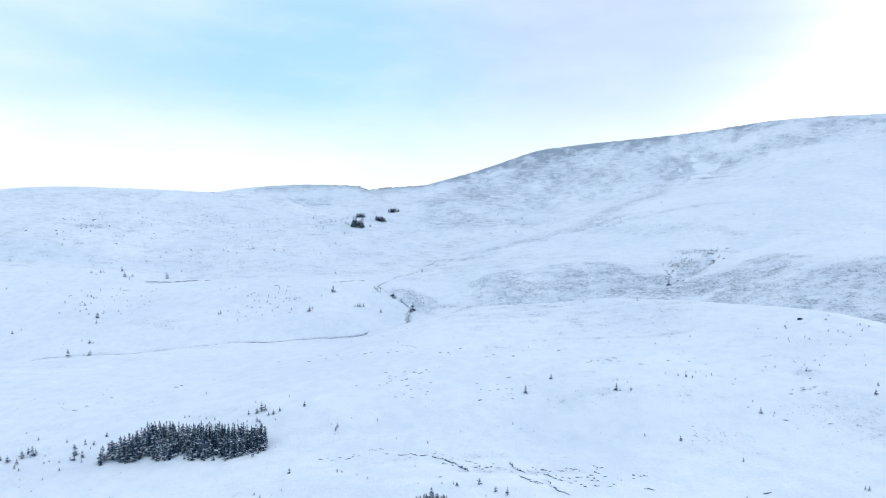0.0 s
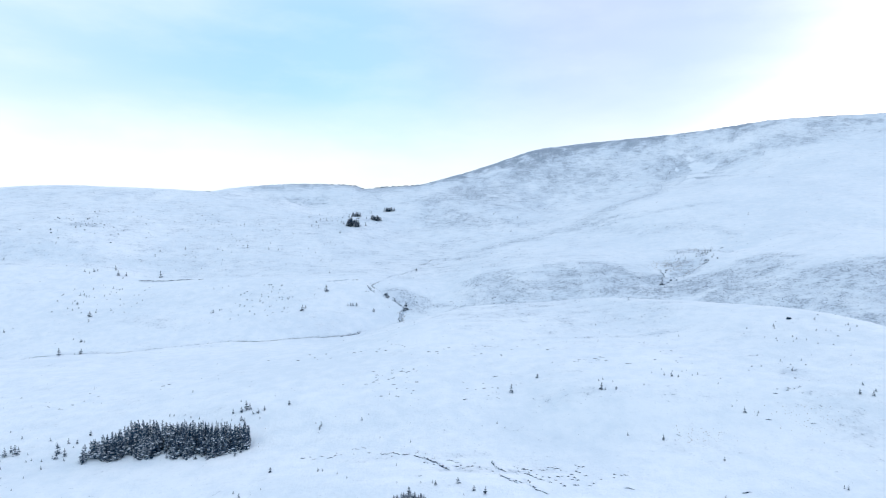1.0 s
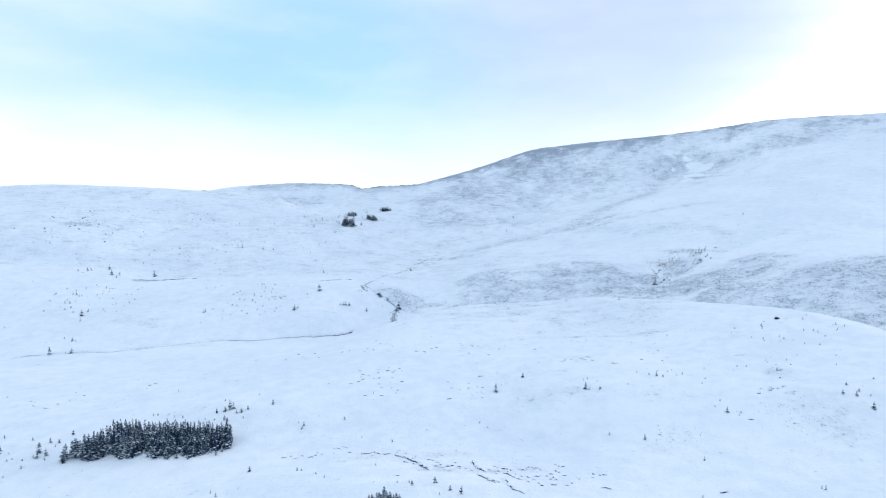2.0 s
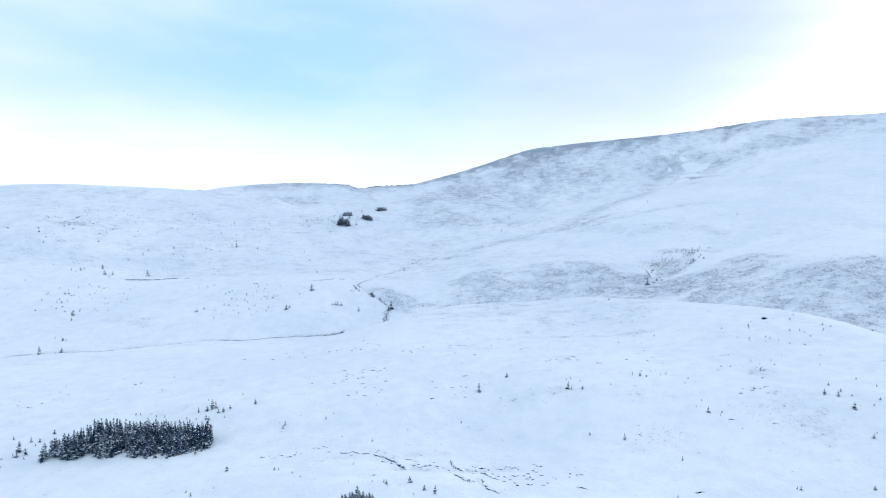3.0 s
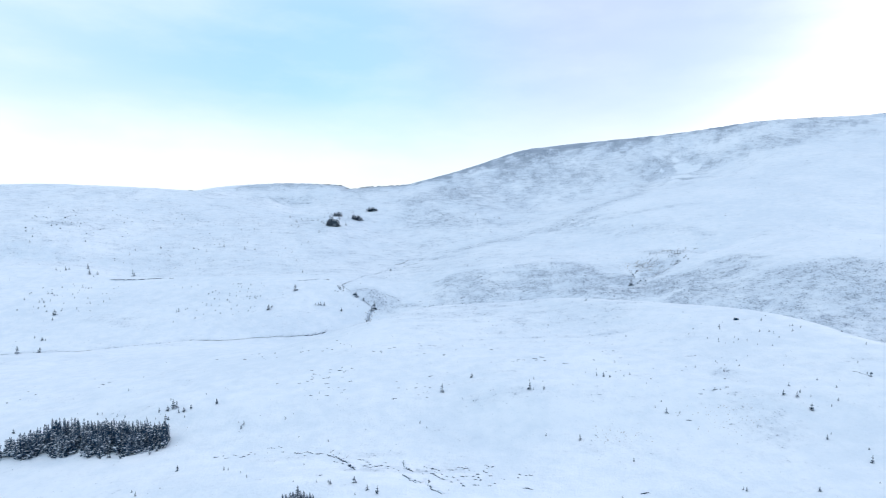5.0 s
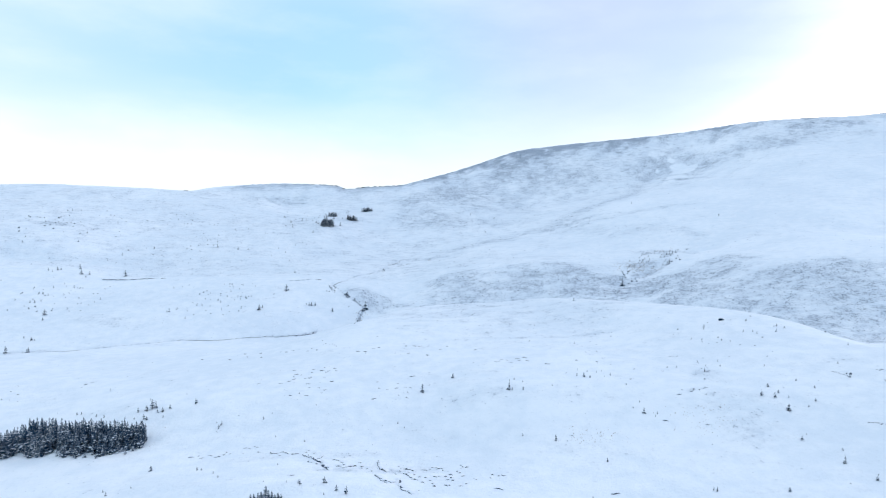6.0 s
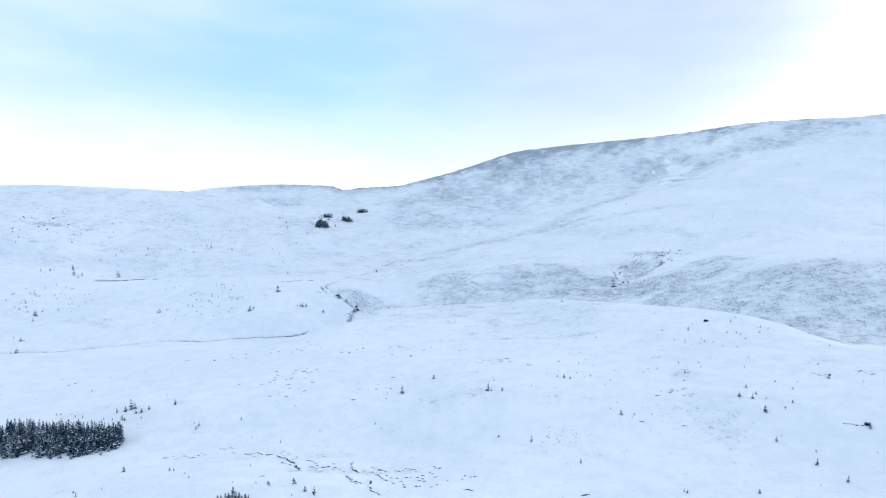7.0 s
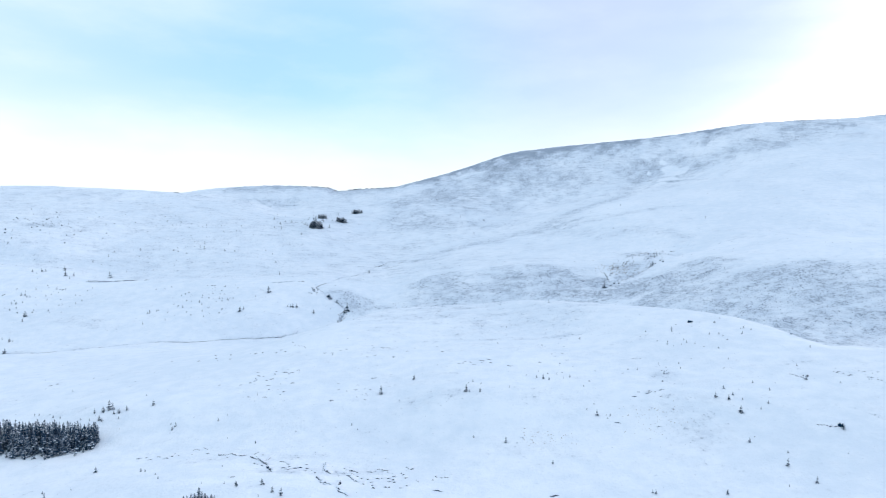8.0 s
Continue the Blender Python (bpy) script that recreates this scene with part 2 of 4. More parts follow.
def ripple(x, y, size, seed):
    """Smooth noise of the given wavelength, -0.5 to 0.5."""
    u, v = x / size, y / size
    iu, iv = np.floor(u), np.floor(v)
    fu, fv = u - iu, v - iv
    fu, fv = fu * fu * (3 - 2 * fu), fv * fv * (3 - 2 * fv)
    a, b = lattice(iu, iv, seed), lattice(iu + 1, iv, seed)
    c, d = lattice(iu, iv + 1, seed), lattice(iu + 1, iv + 1, seed)
    return (a * (1 - fu) + b * fu) * (1 - fv) + (c * (1 - fu) + d * fu) * fv - 0.5


def smooth_land(x, y):
    cols = [tuple(zip(*line)) for line in LINES.values()]
    ys = np.stack([curve(c[0], c[1], x) for c in cols])
    zs = np.stack([curve(c[0], c[2], x) for c in cols])
    for i in range(1, len(cols)):
        ys[i] = np.maximum(ys[i], ys[i - 1] + 8)
    h = np.diff(ys, axis=0)
    d = np.diff(zs, axis=0) / h
    m = np.zeros_like(zs)
    m[0], m[-1] = d[0], d[-1]
    w1, w2 = 2 * h[1:] + h[:-1], h[1:] + 2 * h[:-1]
    with np.errstate(divide="ignore", invalid="ignore"):
        m[1:-1] = np.where(d[:-1] * d[1:] > 0, (w1 + w2) / (w1 / d[:-1] + w2 / d[1:]), 0)
    yc = np.clip(y, ys[0], ys[-1])
    out = zs[0].copy()
    for i in range(len(cols) - 1):
        t = (yc - ys[i]) / h[i]
        z = ((2 * t**3 - 3 * t**2 + 1) * zs[i] + (t**3 - 2 * t**2 + t) * h[i] * m[i]
             + (3 * t**2 - 2 * t**3) * zs[i + 1] + (t**3 - t**2) * h[i] * m[i + 1])
        out = np.where(yc >= ys[i], z, out)
    return out


def away(x, y, line):
    """Distance in plan to a polyline."""
    best = np.full(np.shape(x), 1e9)
    for (ax, ay), (bx, by) in zip(line, line[1:]):
        dx, dy = bx - ax, by - ay
        t = np.clip(((x - ax) * dx + (y - ay) * dy) / (dx * dx + dy * dy), 0, 1)
        best = np.minimum(best, np.hypot(x - ax - t * dx, y - ay - t * dy))
    return best


# The burn that winds down the valley, and the dry gullies on the hill.
BURN = [(-389, 433), (-371, 452), (-361, 473), (-360, 512), (-336, 521), (-281, 522), (-248, 540), (-199, 564), (-173, 569), (-128, 589), (-96, 602), (-80, 617), (-57, 630), (-38, 642), (-39, 655), (-35, 670), (-48, 679), (-62, 685), (-79, 709), (-63, 776), (-31, 834), (5, 876), (49, 899)]
GULLIES = [
    ([(77, 932), (158, 987), (264, 1033), (373, 1123), (494, 1287), (558, 1356)], 40, 0.5),
    ([(210, 636), (265, 684), (316, 720), (352, 765), (386, 748)], 9, 0.52),
    ([(-373, 731), (-318, 726), (-293, 725)], 4, 0.9),
    ([(-120, 717), (-98, 731)], 3, 0.9),
    ([(172, 1017), (284, 935), (407, 821)], 30, 0.36),
]
CLEFT = [(252, 664), (300, 698), (338, 724), (376, 752), (400, 756)]
# Deep drifts: centre, half sizes.
DRIFTS = [(582, 1326, 18, 13), (602, 1317, 14, 11), (582, 1305, 20, 14), (553, 1274, 18, 11), (529, 1244, 16, 7), (569, 1353, 6, 4), (534, 1321, 3, 7),
          (190, 979, 7, 4), (204, 982, 8, 4), (214, 973, 6, 4), (223, 980, 6, 3), (226, 962, 7, 4), (236, 956, 8, 4), (230, 944, 9, 3), (208, 957, 8, 3), (290, 902, 26, 5)]


def blob(x, y, cx, cy, rx, ry):
    r = np.square((x - cx) / rx) + np.square((y - cy) / ry)
    return np.exp(-r * r)


# Thin cover, plus shade put in as cover: centre, half sizes, strength.
THIN_A = [
    (346, 555, 110, 48, 0.53),
    (314, 631, 80, 45, 0.56),
    (256, 636, 70, 36, 0.56),
    (372, 510, 130, 46, 0.52),
    (389, 455, 70, 60, 0.56),
    (422, 469, 90, 70, 0.54),
    (180, 702, 80, 55, 0.5),
    (102, 720, 60, 30, 0.42),
    (-32, 687, 30, 22, 0.65),
    (55, 489, 55, 18, 0.36),
    (65, 702, 60, 50, 0.46),
    (10, 665, 50, 22, 0.5),
    (88, 515, 70, 18, 0.42),
    (140, 671, 70, 50, 0.46),
]
THIN_B = [
    (239, 675, 40, 25, 0.6),
    (537, 1351, 110, 50, 0.62),
    (812, 1299, 220, 45, 0.5),
    (289, 1401, 120, 60, 0.55),
    (-16, 1239, 60, 70, 0.55),
    (203, 1457, 70, 30, 0.85),
    (120, 1455, 60, 25, 0.85),
    (329, 1462, 90, 25, 0.85),
    (498, 1427, 120, 22, 0.75),
    (743, 1378, 150, 20, 0.6),
    (919, 1348, 120, 22, 0.7),
    (81, 1278, 120, 100, 0.56),
    (120, 1078, 100, 60, 0.42),
    (555, 1348, 70, 40, 0.58),
]
THIN_AND_SHADE_C = [
    (633, 1309, 60, 40, 0.64),
    (590, 1275, 60, 22, 0.56),
    (170, 660, 70, 30, 0.52),
    (243, 636, 60, 25, 0.55),
    (290, 581, 60, 25, 0.58),
    (173, 261, 22, 22, 0.36),
    (190, 301, 10, 12, 0.36),
    (74, 297, 24, 9, 0.26),
    (321, 1363, 160, 40, 0.5),
    (-547, 899, 50, 14, 0.5),
    (-526, 812, 16, 10, 0.4),
    (-543, 968, 90, 25, 0.3),
    (-278, 593, 40, 20, 0.28),
    # next two: shaded faces of the second left hill, painted as cover
    (-405, 1195, 50, 70, 0.42),
    (-356, 1224, 60, 80, 0.42),
]
THIN_AND_SHADE_D = [
    # next three: shade in the hollow behind the left spur, painted as cover
    (-275, 1284, 62, 26, 0.58),
    (-330, 1290, 50, 22, 0.46),
    (-311, 1163, 50, 30, 0.5),
    (137, 408, 60, 5, 0.33),
    (-1, 245, 40, 6, 0.35),
    (32, 226, 35, 9, 0.45),
    (188, 277, 25, 10, 0.3),
    (365, 450, 75, 55, 0.62),
]
THIN_AND_SHADE_E_ONE = [
    (508, 1310, 45, 40, 0.58),
    (546, 1237, 50, 16, 0.56),
    (612, 1303, 45, 30, 0.62),
    (558, 1354, 60, 40, 0.62),
    (105, 452, 120, 48, 0.24),
    # blue shade of the small hollow behind the brink, coloured in as cover
    (40, 497, 16, 9, 0.36),
    (35, 668, 50, 18, 0.5),
    (75, 665, 55, 20, 0.47),
    (130, 660, 60, 24, 0.47),
    (190, 655, 60, 26, 0.5),
    (10, 1120, 110, 70, 0.46),
    (-60, 1235, 60, 60, 0.44),
]
THIN_E_TWO = [
    (60, 1010, 90, 40, 0.36),
    (290, 712, 26, 36, 0.62),
    (340, 775, 26, 16, 0.6),
    (30, 890, 60, 12, 0.6),
    (250, 1000, 120, 14, 0.5),
    (345, 975, 120, 16, 0.42),
    (-10, 672, 30, 14, 0.62),
    (95, 640, 55, 12, 0.55),
    (115, 248, 16, 10, 0.3),
    (350, 640, 70, 26, 0.55),
    (65, 300, 14, 7, 0.3),
]
THIN_AND_SHADE_E = THIN_AND_SHADE_E_ONE + THIN_E_TWO
THIN_AND_SHADE = THIN_AND_SHADE_E + THIN_A + THIN_B + THIN_AND_SHADE_C + THIN_AND_SHADE_D


def heather_and_shade(x, y):
    """How much heather shows through the snow, plus shade put in as cover, 0 to 1."""
    wide = ripple(x, y, 70, 3) + 0.6 * ripple(x, y, 26, 4)
    wx, wy = x + 40 * ripple(x, y, 55, 5), y + 30 * ripple(x, y, 60, 6)
    # grey base tone beyond the terrace, lightened rightwards to imitate glow near the sun
    v = 0.03 + 0.27 * np.clip((y - 735) / 40, 0, 1) * np.clip(1.25 - x / 320, 0.25, 1) + 0.16 * wide
    for cx, cy, rx, ry, s in THIN_AND_SHADE:
        v = np.maximum(v, blob(wx, wy, cx, cy, rx, ry) * s * (1 + 0.6 * wide + 0.5 * ripple(x, y, 13, 17) + 0.5 * ripple(x, y, 6, 18)))
    hill = np.clip((x + 40) / 160, 0, 1) * np.clip((y - 960) / 400, 0, 1) * np.clip(1.2 - x / 950, 0.42, 1)
    v = np.maximum(v, hill * (0.62 + 0.38 * wide + 0.3 * ripple(x, y, 12, 33)))
    crest = curve([c[0] for c in LINES["top"]], [c[1] for c in LINES["top"]], x)
    v = np.maximum(v, np.exp(-np.abs(y - crest) / np.where(x > -20, 70, 40)) * (0.95 + 0.4 * wide) * np.where(x > -480, 1, 0.0))
    # bluish shading under the far left ridge, put into the cover
    v = np.maximum(v, np.where((x > -430) & (x < -40), 1.02 - np.abs(y - crest) / 100 + 0.3 * wide, 0))
    # wind strips the brow of the hill
    brow = curve([-60, 60, 300, 480, 700, 1000, 1200], [25, 62, 75, 58, 32, 22, 20], x)
    v = np.maximum(v, np.where(x > -60, 1.4 - 0.8 * np.abs(y - crest) / brow + 0.9 * wide + 0.9 * ripple(x, y, 14, 31), 0))
    near_burn = away(x, y, BURN)
    v = np.maximum(v, np.exp(-near_burn / 1.5) * (0.68 + 1.2 * ripple(x, y, 23, 8)))
    for line, width, s in GULLIES:
        v = np.maximum(v, np.exp(-(away(wx, wy, line) / width) ** 2) * s)
    # deep drifts bury it
    for cx, cy, rx, ry in DRIFTS:
        v = v - 1.5 * blob(x + 11 * ripple(x, y, 15, 9), y + 14 * ripple(x, y, 13, 10), cx, cy, rx, ry)
    return np.clip(v, -0.6, 1.35)


def land(x, y, cover=None):
    x, y = np.asarray(x, float), np.asarray(y, float)
    rough = np.clip(y / 1400, 0.1, 1)
    z = smooth_land(x, y)
    z = z + 2.2 * rough * ripple(x, y, 85, 11) + 1.3 * rough * ripple(x, y, 34, 12) + 0.5 * ripple(x, y, 14, 13) + 0.22 * ripple(x, y, 5.5, 14)
    cover = np.clip(heather_and_shade(x, y) if cover is None else cover, 0, 1)
    z = z + cover * (1.7 * ripple(x, y, 9, 15) + 0.8 * ripple(x, y, 4, 16))
    z = z - 1.3 * np.exp(-(away(x, y, BURN) / 2.4) ** 2)
    z = z - 5.0 * np.exp(-(away(x, y, CLEFT) / 11) ** 2)
    return z


SHEET = {}


def land_at(x, y):
    """Height of the ground sheet under a point."""
    rows, across, z = SHEET["rows"], SHEET["across"], SHEET["z"]
    i = int(np.clip(np.searchsorted(rows, y) - 1, 0, len(rows) - 2))
    fy = (y - rows[i]) / (rows[i + 1] - rows[i])
    u = x / (SHEET["half"][i] * (1 - fy) + SHEET["half"][i + 1] * fy)
    j = int(np.clip(np.searchsorted(across, u) - 1, 0, len(across) - 2))
    fx = (u - across[j]) / (across[j + 1] - across[j])
    near, far = z[i, j] * (1 - fx) + z[i, j + 1] * fx, z[i + 1, j] * (1 - fx) + z[i + 1, j + 1] * fx
    return float(near * (1 - fy) + far * fy)


def build_ground():
    rows = np.concatenate([
        np.linspace(-700, 100, 18, endpoint=False), 100 * (1620 / 100) ** np.linspace(0, 1, 700) ** 0.88,
        np.linspace(1640, 4300, 24)])
    side = 3.2 ** np.linspace(0.08, 1, 16)
    across = np.concatenate([-side[::-1], np.linspace(-1, 1, 720), side])
    half = np.where(rows > 100, 190 + 0.86 * rows, 276 + (100 - rows) * 0.6)
    x = across[None, :] * half[:, None]
    x = np.clip(x, -4200, 4200)
    y = np.repeat(rows[:, None], len(across), 1)
    cover = heather_and_shade(x, y)
    z = land(x, y, cover)
    SHEET.update(rows=rows, across=across, half=half, z=z)
    r, c = x.shape
    idx = np.arange(r * c).reshape(r, c)
    quads = np.stack([idx[:-1, :-1], idx[:-1, 1:], idx[1:, 1:], idx[1:, :-1]], -1).reshape(-1, 4)
    mesh = bpy.data.meshes.new("ground")
    mesh.vertices.add(r * c)
    mesh.vertices.foreach_set("co", np.stack([x, y, z], -1).astype(np.float32).ravel())
    mesh.loops.add(quads.size)
    mesh.loops.foreach_set("vertex_index", quads.astype(np.int32).ravel())
    mesh.polygons.add(len(quads))
    mesh.polygons.foreach_set("loop_start", np.arange(0, quads.size, 4, dtype=np.int32))
    mesh.polygons.foreach_set("use_smooth", np.ones(len(quads), bool))
    mesh.update(calc_edges=True)
    layer = mesh.attributes.new("heather", "FLOAT", "POINT")
    layer.data.foreach_set("value", cover.astype(np.float32).ravel())
    mesh.materials.append(SNOW)
    tagged(new("ground", mesh), "snow-covered moorland valley with heather showing through", "ground", kind="structure")


build_ground()


def mesh_of(name, verts, faces, mat, smooth=False):
    mesh = bpy.data.meshes.new(name)
    mesh.from_pydata([tuple(v) for v in verts], [], [tuple(f) for f in faces])
    mesh.materials.append(mat)
    if smooth:
        mesh.polygons.foreach_set("use_smooth", [True] * len(mesh.polygons))
    mesh.update()
    return mesh


def part(name, mesh, parent, label=""):
    ob = new(name, mesh)
    ob.parent = parent
    return tagged(ob, label)


# ---- the burn ----


def build_burn():
    pts = [np.array(p, float) for p in BURN]
    line = []
    for a, b in zip(pts, pts[1:]):
        steps = max(2, int(np.linalg.norm(b - a) / 4))
        line += [a + (b - a) * k / steps for k in range(steps)]
    line = np.array(line + [pts[-1]])
    along = np.gradient(line, axis=0)
    across = np.stack([-along[:, 1], along[:, 0]], 1) / np.linalg.norm(along, axis=1)[:, None]
    wob = ripple(line[:, 0], line[:, 1], 11, 21)[:, None]
    line = line + across * wob * 3.0
    half = 0.12 + 0.8 * np.clip(0.42 + 1.7 * ripple(line[:, 0], line[:, 1], 17, 22), 0, 1.2) * np.where(line[:, 1] > 690, 0.55, np.where(line[:, 0] < -110, 0.5, 0.8))
    verts, faces = [], []
    for k, (p, a, w) in enumerate(zip(line, across, half)):
        zc = land_at(*p) + 0.04 + 0.8 * float(ripple(p[0], p[1], 31, 23))
        for s in (-1, -0.4, 0.4, 1):
            q = p + a * w * s
            verts.append((q[0], q[1], zc - 0.12 * abs(s)))
        if k:
            for j in range(3):
                faces.append((4 * k - 4 + j, 4 * k - 3 + j, 4 * k + 1 + j, 4 * k + j))
    tagged(new("burn_water", mesh_of("burn_water", verts, faces, WATER, True)), "narrow dark winding burn between snowy banks", "stream", kind="structure")


build_burn()

# ---- conifers ----


def octa(verts, faces, tip, root, width, thick, up):
    """A long eight-sided spindle from root to tip."""
    root, tip, up = Vector(root), Vector(tip), Vector(up)
    way = (tip - root).normalized()
    side = way.cross(up)
    side = side.normalized() if side.length > 1e-4 else Vector((1, 0, 0))
    rise = side.cross(way).normalized()
    mid = root + (tip - root) * 0.45
    k = len(verts)
    verts += [root, mid + side * width, mid + rise * thick, mid - side * width, mid - rise * thick, tip]
    for i in range(4):
        j = (i + 1) % 4
        faces += [(k, k + 1 + j, k + 1 + i), (k + 5, k + 1 + i, k + 1 + j)]


def conifer_meshes(seed, levels, spokes, width, snow, gap, taper=0.66):
    """A conifer one metre high: trunk, crown of drooping boughs, and snow lying on them."""
    rng = random.Random(seed)
    tv, tf = [], []
    lean = (rng.uniform(-0.02, 0.02), rng.uniform(-0.02, 0.02))
    for k in range(6):
        f = k / 5
        r = 0.020 * (1 - f) ** 0.8 + 0.002
        for a in range(6):
            tv.append((lean[0] * f + r * math.cos(a * 1.047), lean[1] * f + r * math.sin(a * 1.047), f * 0.985 - 0.02))
    for k in range(5):
        for a in range(6):
            b = (a + 1) % 6
            tf.append((6 * k + a, 6 * k + b, 6 * k + 6 + b, 6 * k + 6 + a))
    cv, cf, sv, sf = [], [], [], []
    lobes = [rng.uniform(0, 6.28), rng.uniform(0, 6.28)]
    for k in range(levels):
        f = max(0.0, (k + rng.uniform(-0.6, 0.6)) / levels)
        f = 1 - (1 - f) ** 1.35
        base = gap + (1 - gap) * f
        reach = width * (1 - f) ** taper * rng.uniform(0.75, 1.15) + 0.012
        count = max(4, int(spokes * (1 - 0.45 * f)))
        turn = rng.uniform(0, 6.28)
        for s in range(count):
            loaded = 0.15 + 2.0 * (0.5 + 0.5 * math.sin(3.1 * base * 3 + s * 6.283 / count * 2 + seed)) ** 3
            if rng.random() < 0.13:
                continue
            a = turn + s * 6.283 / count + rng.uniform(-0.3, 0.3)
            r = reach * rng.uniform(0.6, 1.15) * (1 + 0.16 * math.sin(a + lobes[0]) + 0.12 * math.sin(2 * a + 5 * base + lobes[1]))
            droop = rng.uniform(-0.35, 0.15) + 0.28 * f
            c, sn = math.cos(a), math.sin(a)
            lift = base + rng.uniform(-0.03, 0.03)
            root = (lean[0] * base, lean[1] * base, lift)
            tip = (lean[0] * base + r * c, lean[1] * base + r * sn, lift + r * droop)
            octa(cv, cf, tip, root, r * 0.26 + 0.008, r * 0.12 + 0.008, (0, 0, 1))
            for fork in (-1, 1):
                q = 0.45
                fr = Vector(root).lerp(Vector(tip), q)
                fa = a + fork * rng.uniform(0.45, 0.85)
                ft = fr + Vector((math.cos(fa), math.sin(fa), droop - 0.15)) * r * 0.5
                octa(cv, cf, ft, fr, r * 0.15 + 0.004, r * 0.08 + 0.004, (0, 0, 1))
            if rng.random() < snow * loaded * (1.5 - 1.3 * base):
                load = Vector((0, 0, r * 0.10 + 0.008))
                octa(sv, sf, Vector(root).lerp(Vector(tip), rng.uniform(0.75, 1.0)) + load, Vector(root).lerp(Vector(tip), 0.3) + load, r * rng.uniform(0.3, 0.8) + 0.006, r * 0.13 + 0.004, (0, 0, 1))
    # leading shoot
    octa(cv, cf, (lean[0], lean[1], 1.01), (lean[0] * 0.9, lean[1] * 0.9, 0.9), 0.016, 0.016, (1, 0, 0))
    if not sv:
        octa(sv, sf, (0.04, 0, 0.5), (0, 0, 0.52), 0.02, 0.01, (0, 0, 1))
    return (mesh_of("trunk", tv, tf, BARK, True), mesh_of("crown", cv, cf, NEEDLES), mesh_of("snow_cover", sv, sf, SNOW_LOAD))


TREES = {
    "spruce": [conifer_meshes(s, 15, 7, 0.175, 0.05, 0.08, 0.52) for s in (1, 2, 3, 4, 5, 6)],
    "edge": [conifer_meshes(s, 13, 8, 0.30, 0.26, 0.02, 0.58) for s in (11, 12, 13, 14, 15)],
    "young": [conifer_meshes(s, 10, 7, w, snow, 0.02, 0.66) for s, w, snow in ((21, 0.30, 0.10), (22, 0.36, 0.35), (23, 0.27, 0.2), (24, 0.33, 0.5), (25, 0.38, 0.15))],
    "far": [conifer_meshes(s, 8, 6, 0.26, 0.2, 0.06) for s in (31, 32, 33)],
}
LABELS = {
    "spruce": "dark green spruce with snow caught on its boughs",
    "edge": "dark spruce at the plantation edge, boughs down to the snow",
    "young": "small lone conifer dusted with snow on the open moor",
    "far": "dark conifer on the far snowy hillside",
}
tree_rng = random.Random(77)


def plant(kind, x, y, height, group, label="", spread=1.0, name="conifer_sapling"):
    tree = new(name)
    for name, mesh in zip(("trunk", "crown", "snow_cover"), tree_rng.choice(TREES[kind])):
        piece = part(name, mesh, tree)
        if name == "snow_cover":
            tagged(piece, kind="stuff")
    tree.matrix_basis = (pose(x, y, land_at(x, y) - 0.03 * height, tree_rng.uniform(-3, 3), tree_rng.uniform(-3, 3), tree_rng.uniform(0, 360))
                         @ Matrix.Diagonal((height * spread, height * spread, height, 1)))
    tagged(tree, label or LABELS[kind], "tree", group)


# Single trees: (x, y, height).
LEFT = [(-185.8, 251.1, 3.0), (-188.0, 257.0, 4.3), (-184.6, 259.0, 4.8), (-188.3, 261.7, 3.5), (-185.1, 262.0, 2.7), (-191.4, 253.3, 3.4), (-196.6, 256.0, 2.6), (-183.9, 246.9, 2.1), (-180.2, 244.4, 1.4), (-178.3, 258.3, 1.1), (-173.6, 250.6, 1.1), (-162.3, 243.5, 1.6), (-166.9, 250.6, 1.1), (-172.4, 252.1, 1.1), (-164.8, 258.3, 4.8), (-162.1, 253.1, 3.4), (-163.8, 253.1, 1.6), (-159.9, 255.6, 3.9), (-157.6, 251.1, 1.3), (-169.9, 265.9, 2.3), (-167.0, 269.4, 2.7), (-162.7, 268.9, 2.3), (-161.8, 264.7, 1.0), (-178.3, 273.8, 1.8), (-162.2, 278.5, 2.6), (-207.4, 287.7, 1.2), (-194.5, 277.5, 1.8), (-161.8, 225.7, 0.8), (-173.9, 236.3, 0.7), (-164.6, 236.3, 0.9)]
BEHIND = [(-132.5, 296.8, 1.5), (-130.2, 296.8, 1.3), (-119.1, 290.9, 1.3), (-113.7, 288.1, 1.5), (-100.5, 283.2, 1.2), (-95.3, 281.7, 1.2), (-97.0, 288.6, 2.7), (-93.0, 289.4, 2.9), (-91.4, 291.6, 4.9), (-89.5, 291.9, 3.7), (-86.7, 287.2, 1.9), (-84.3, 287.9, 2.4), (-90.6, 281.7, 2.6), (-89.0, 281.0, 1.8), (-81.8, 282.7, 1.2), (-81.9, 290.4, 2.5), (-98.0, 303.5, 1.3), (-70.6, 294.3, 3.0), (-82.4, 310.6, 1.1), (-50.1, 274.1, 2.3), (-50.4, 271.4, 1.8), (-53.1, 276.0, 1.0), (-31.5, 278.0, 1.6), (-28.7, 282.7, 0.8), (-20.4, 303.0, 1.3), (-8.7, 289.9, 0.8), (-136.1, 333.3, 1.4), (-209.0, 361.0, 0.8)]
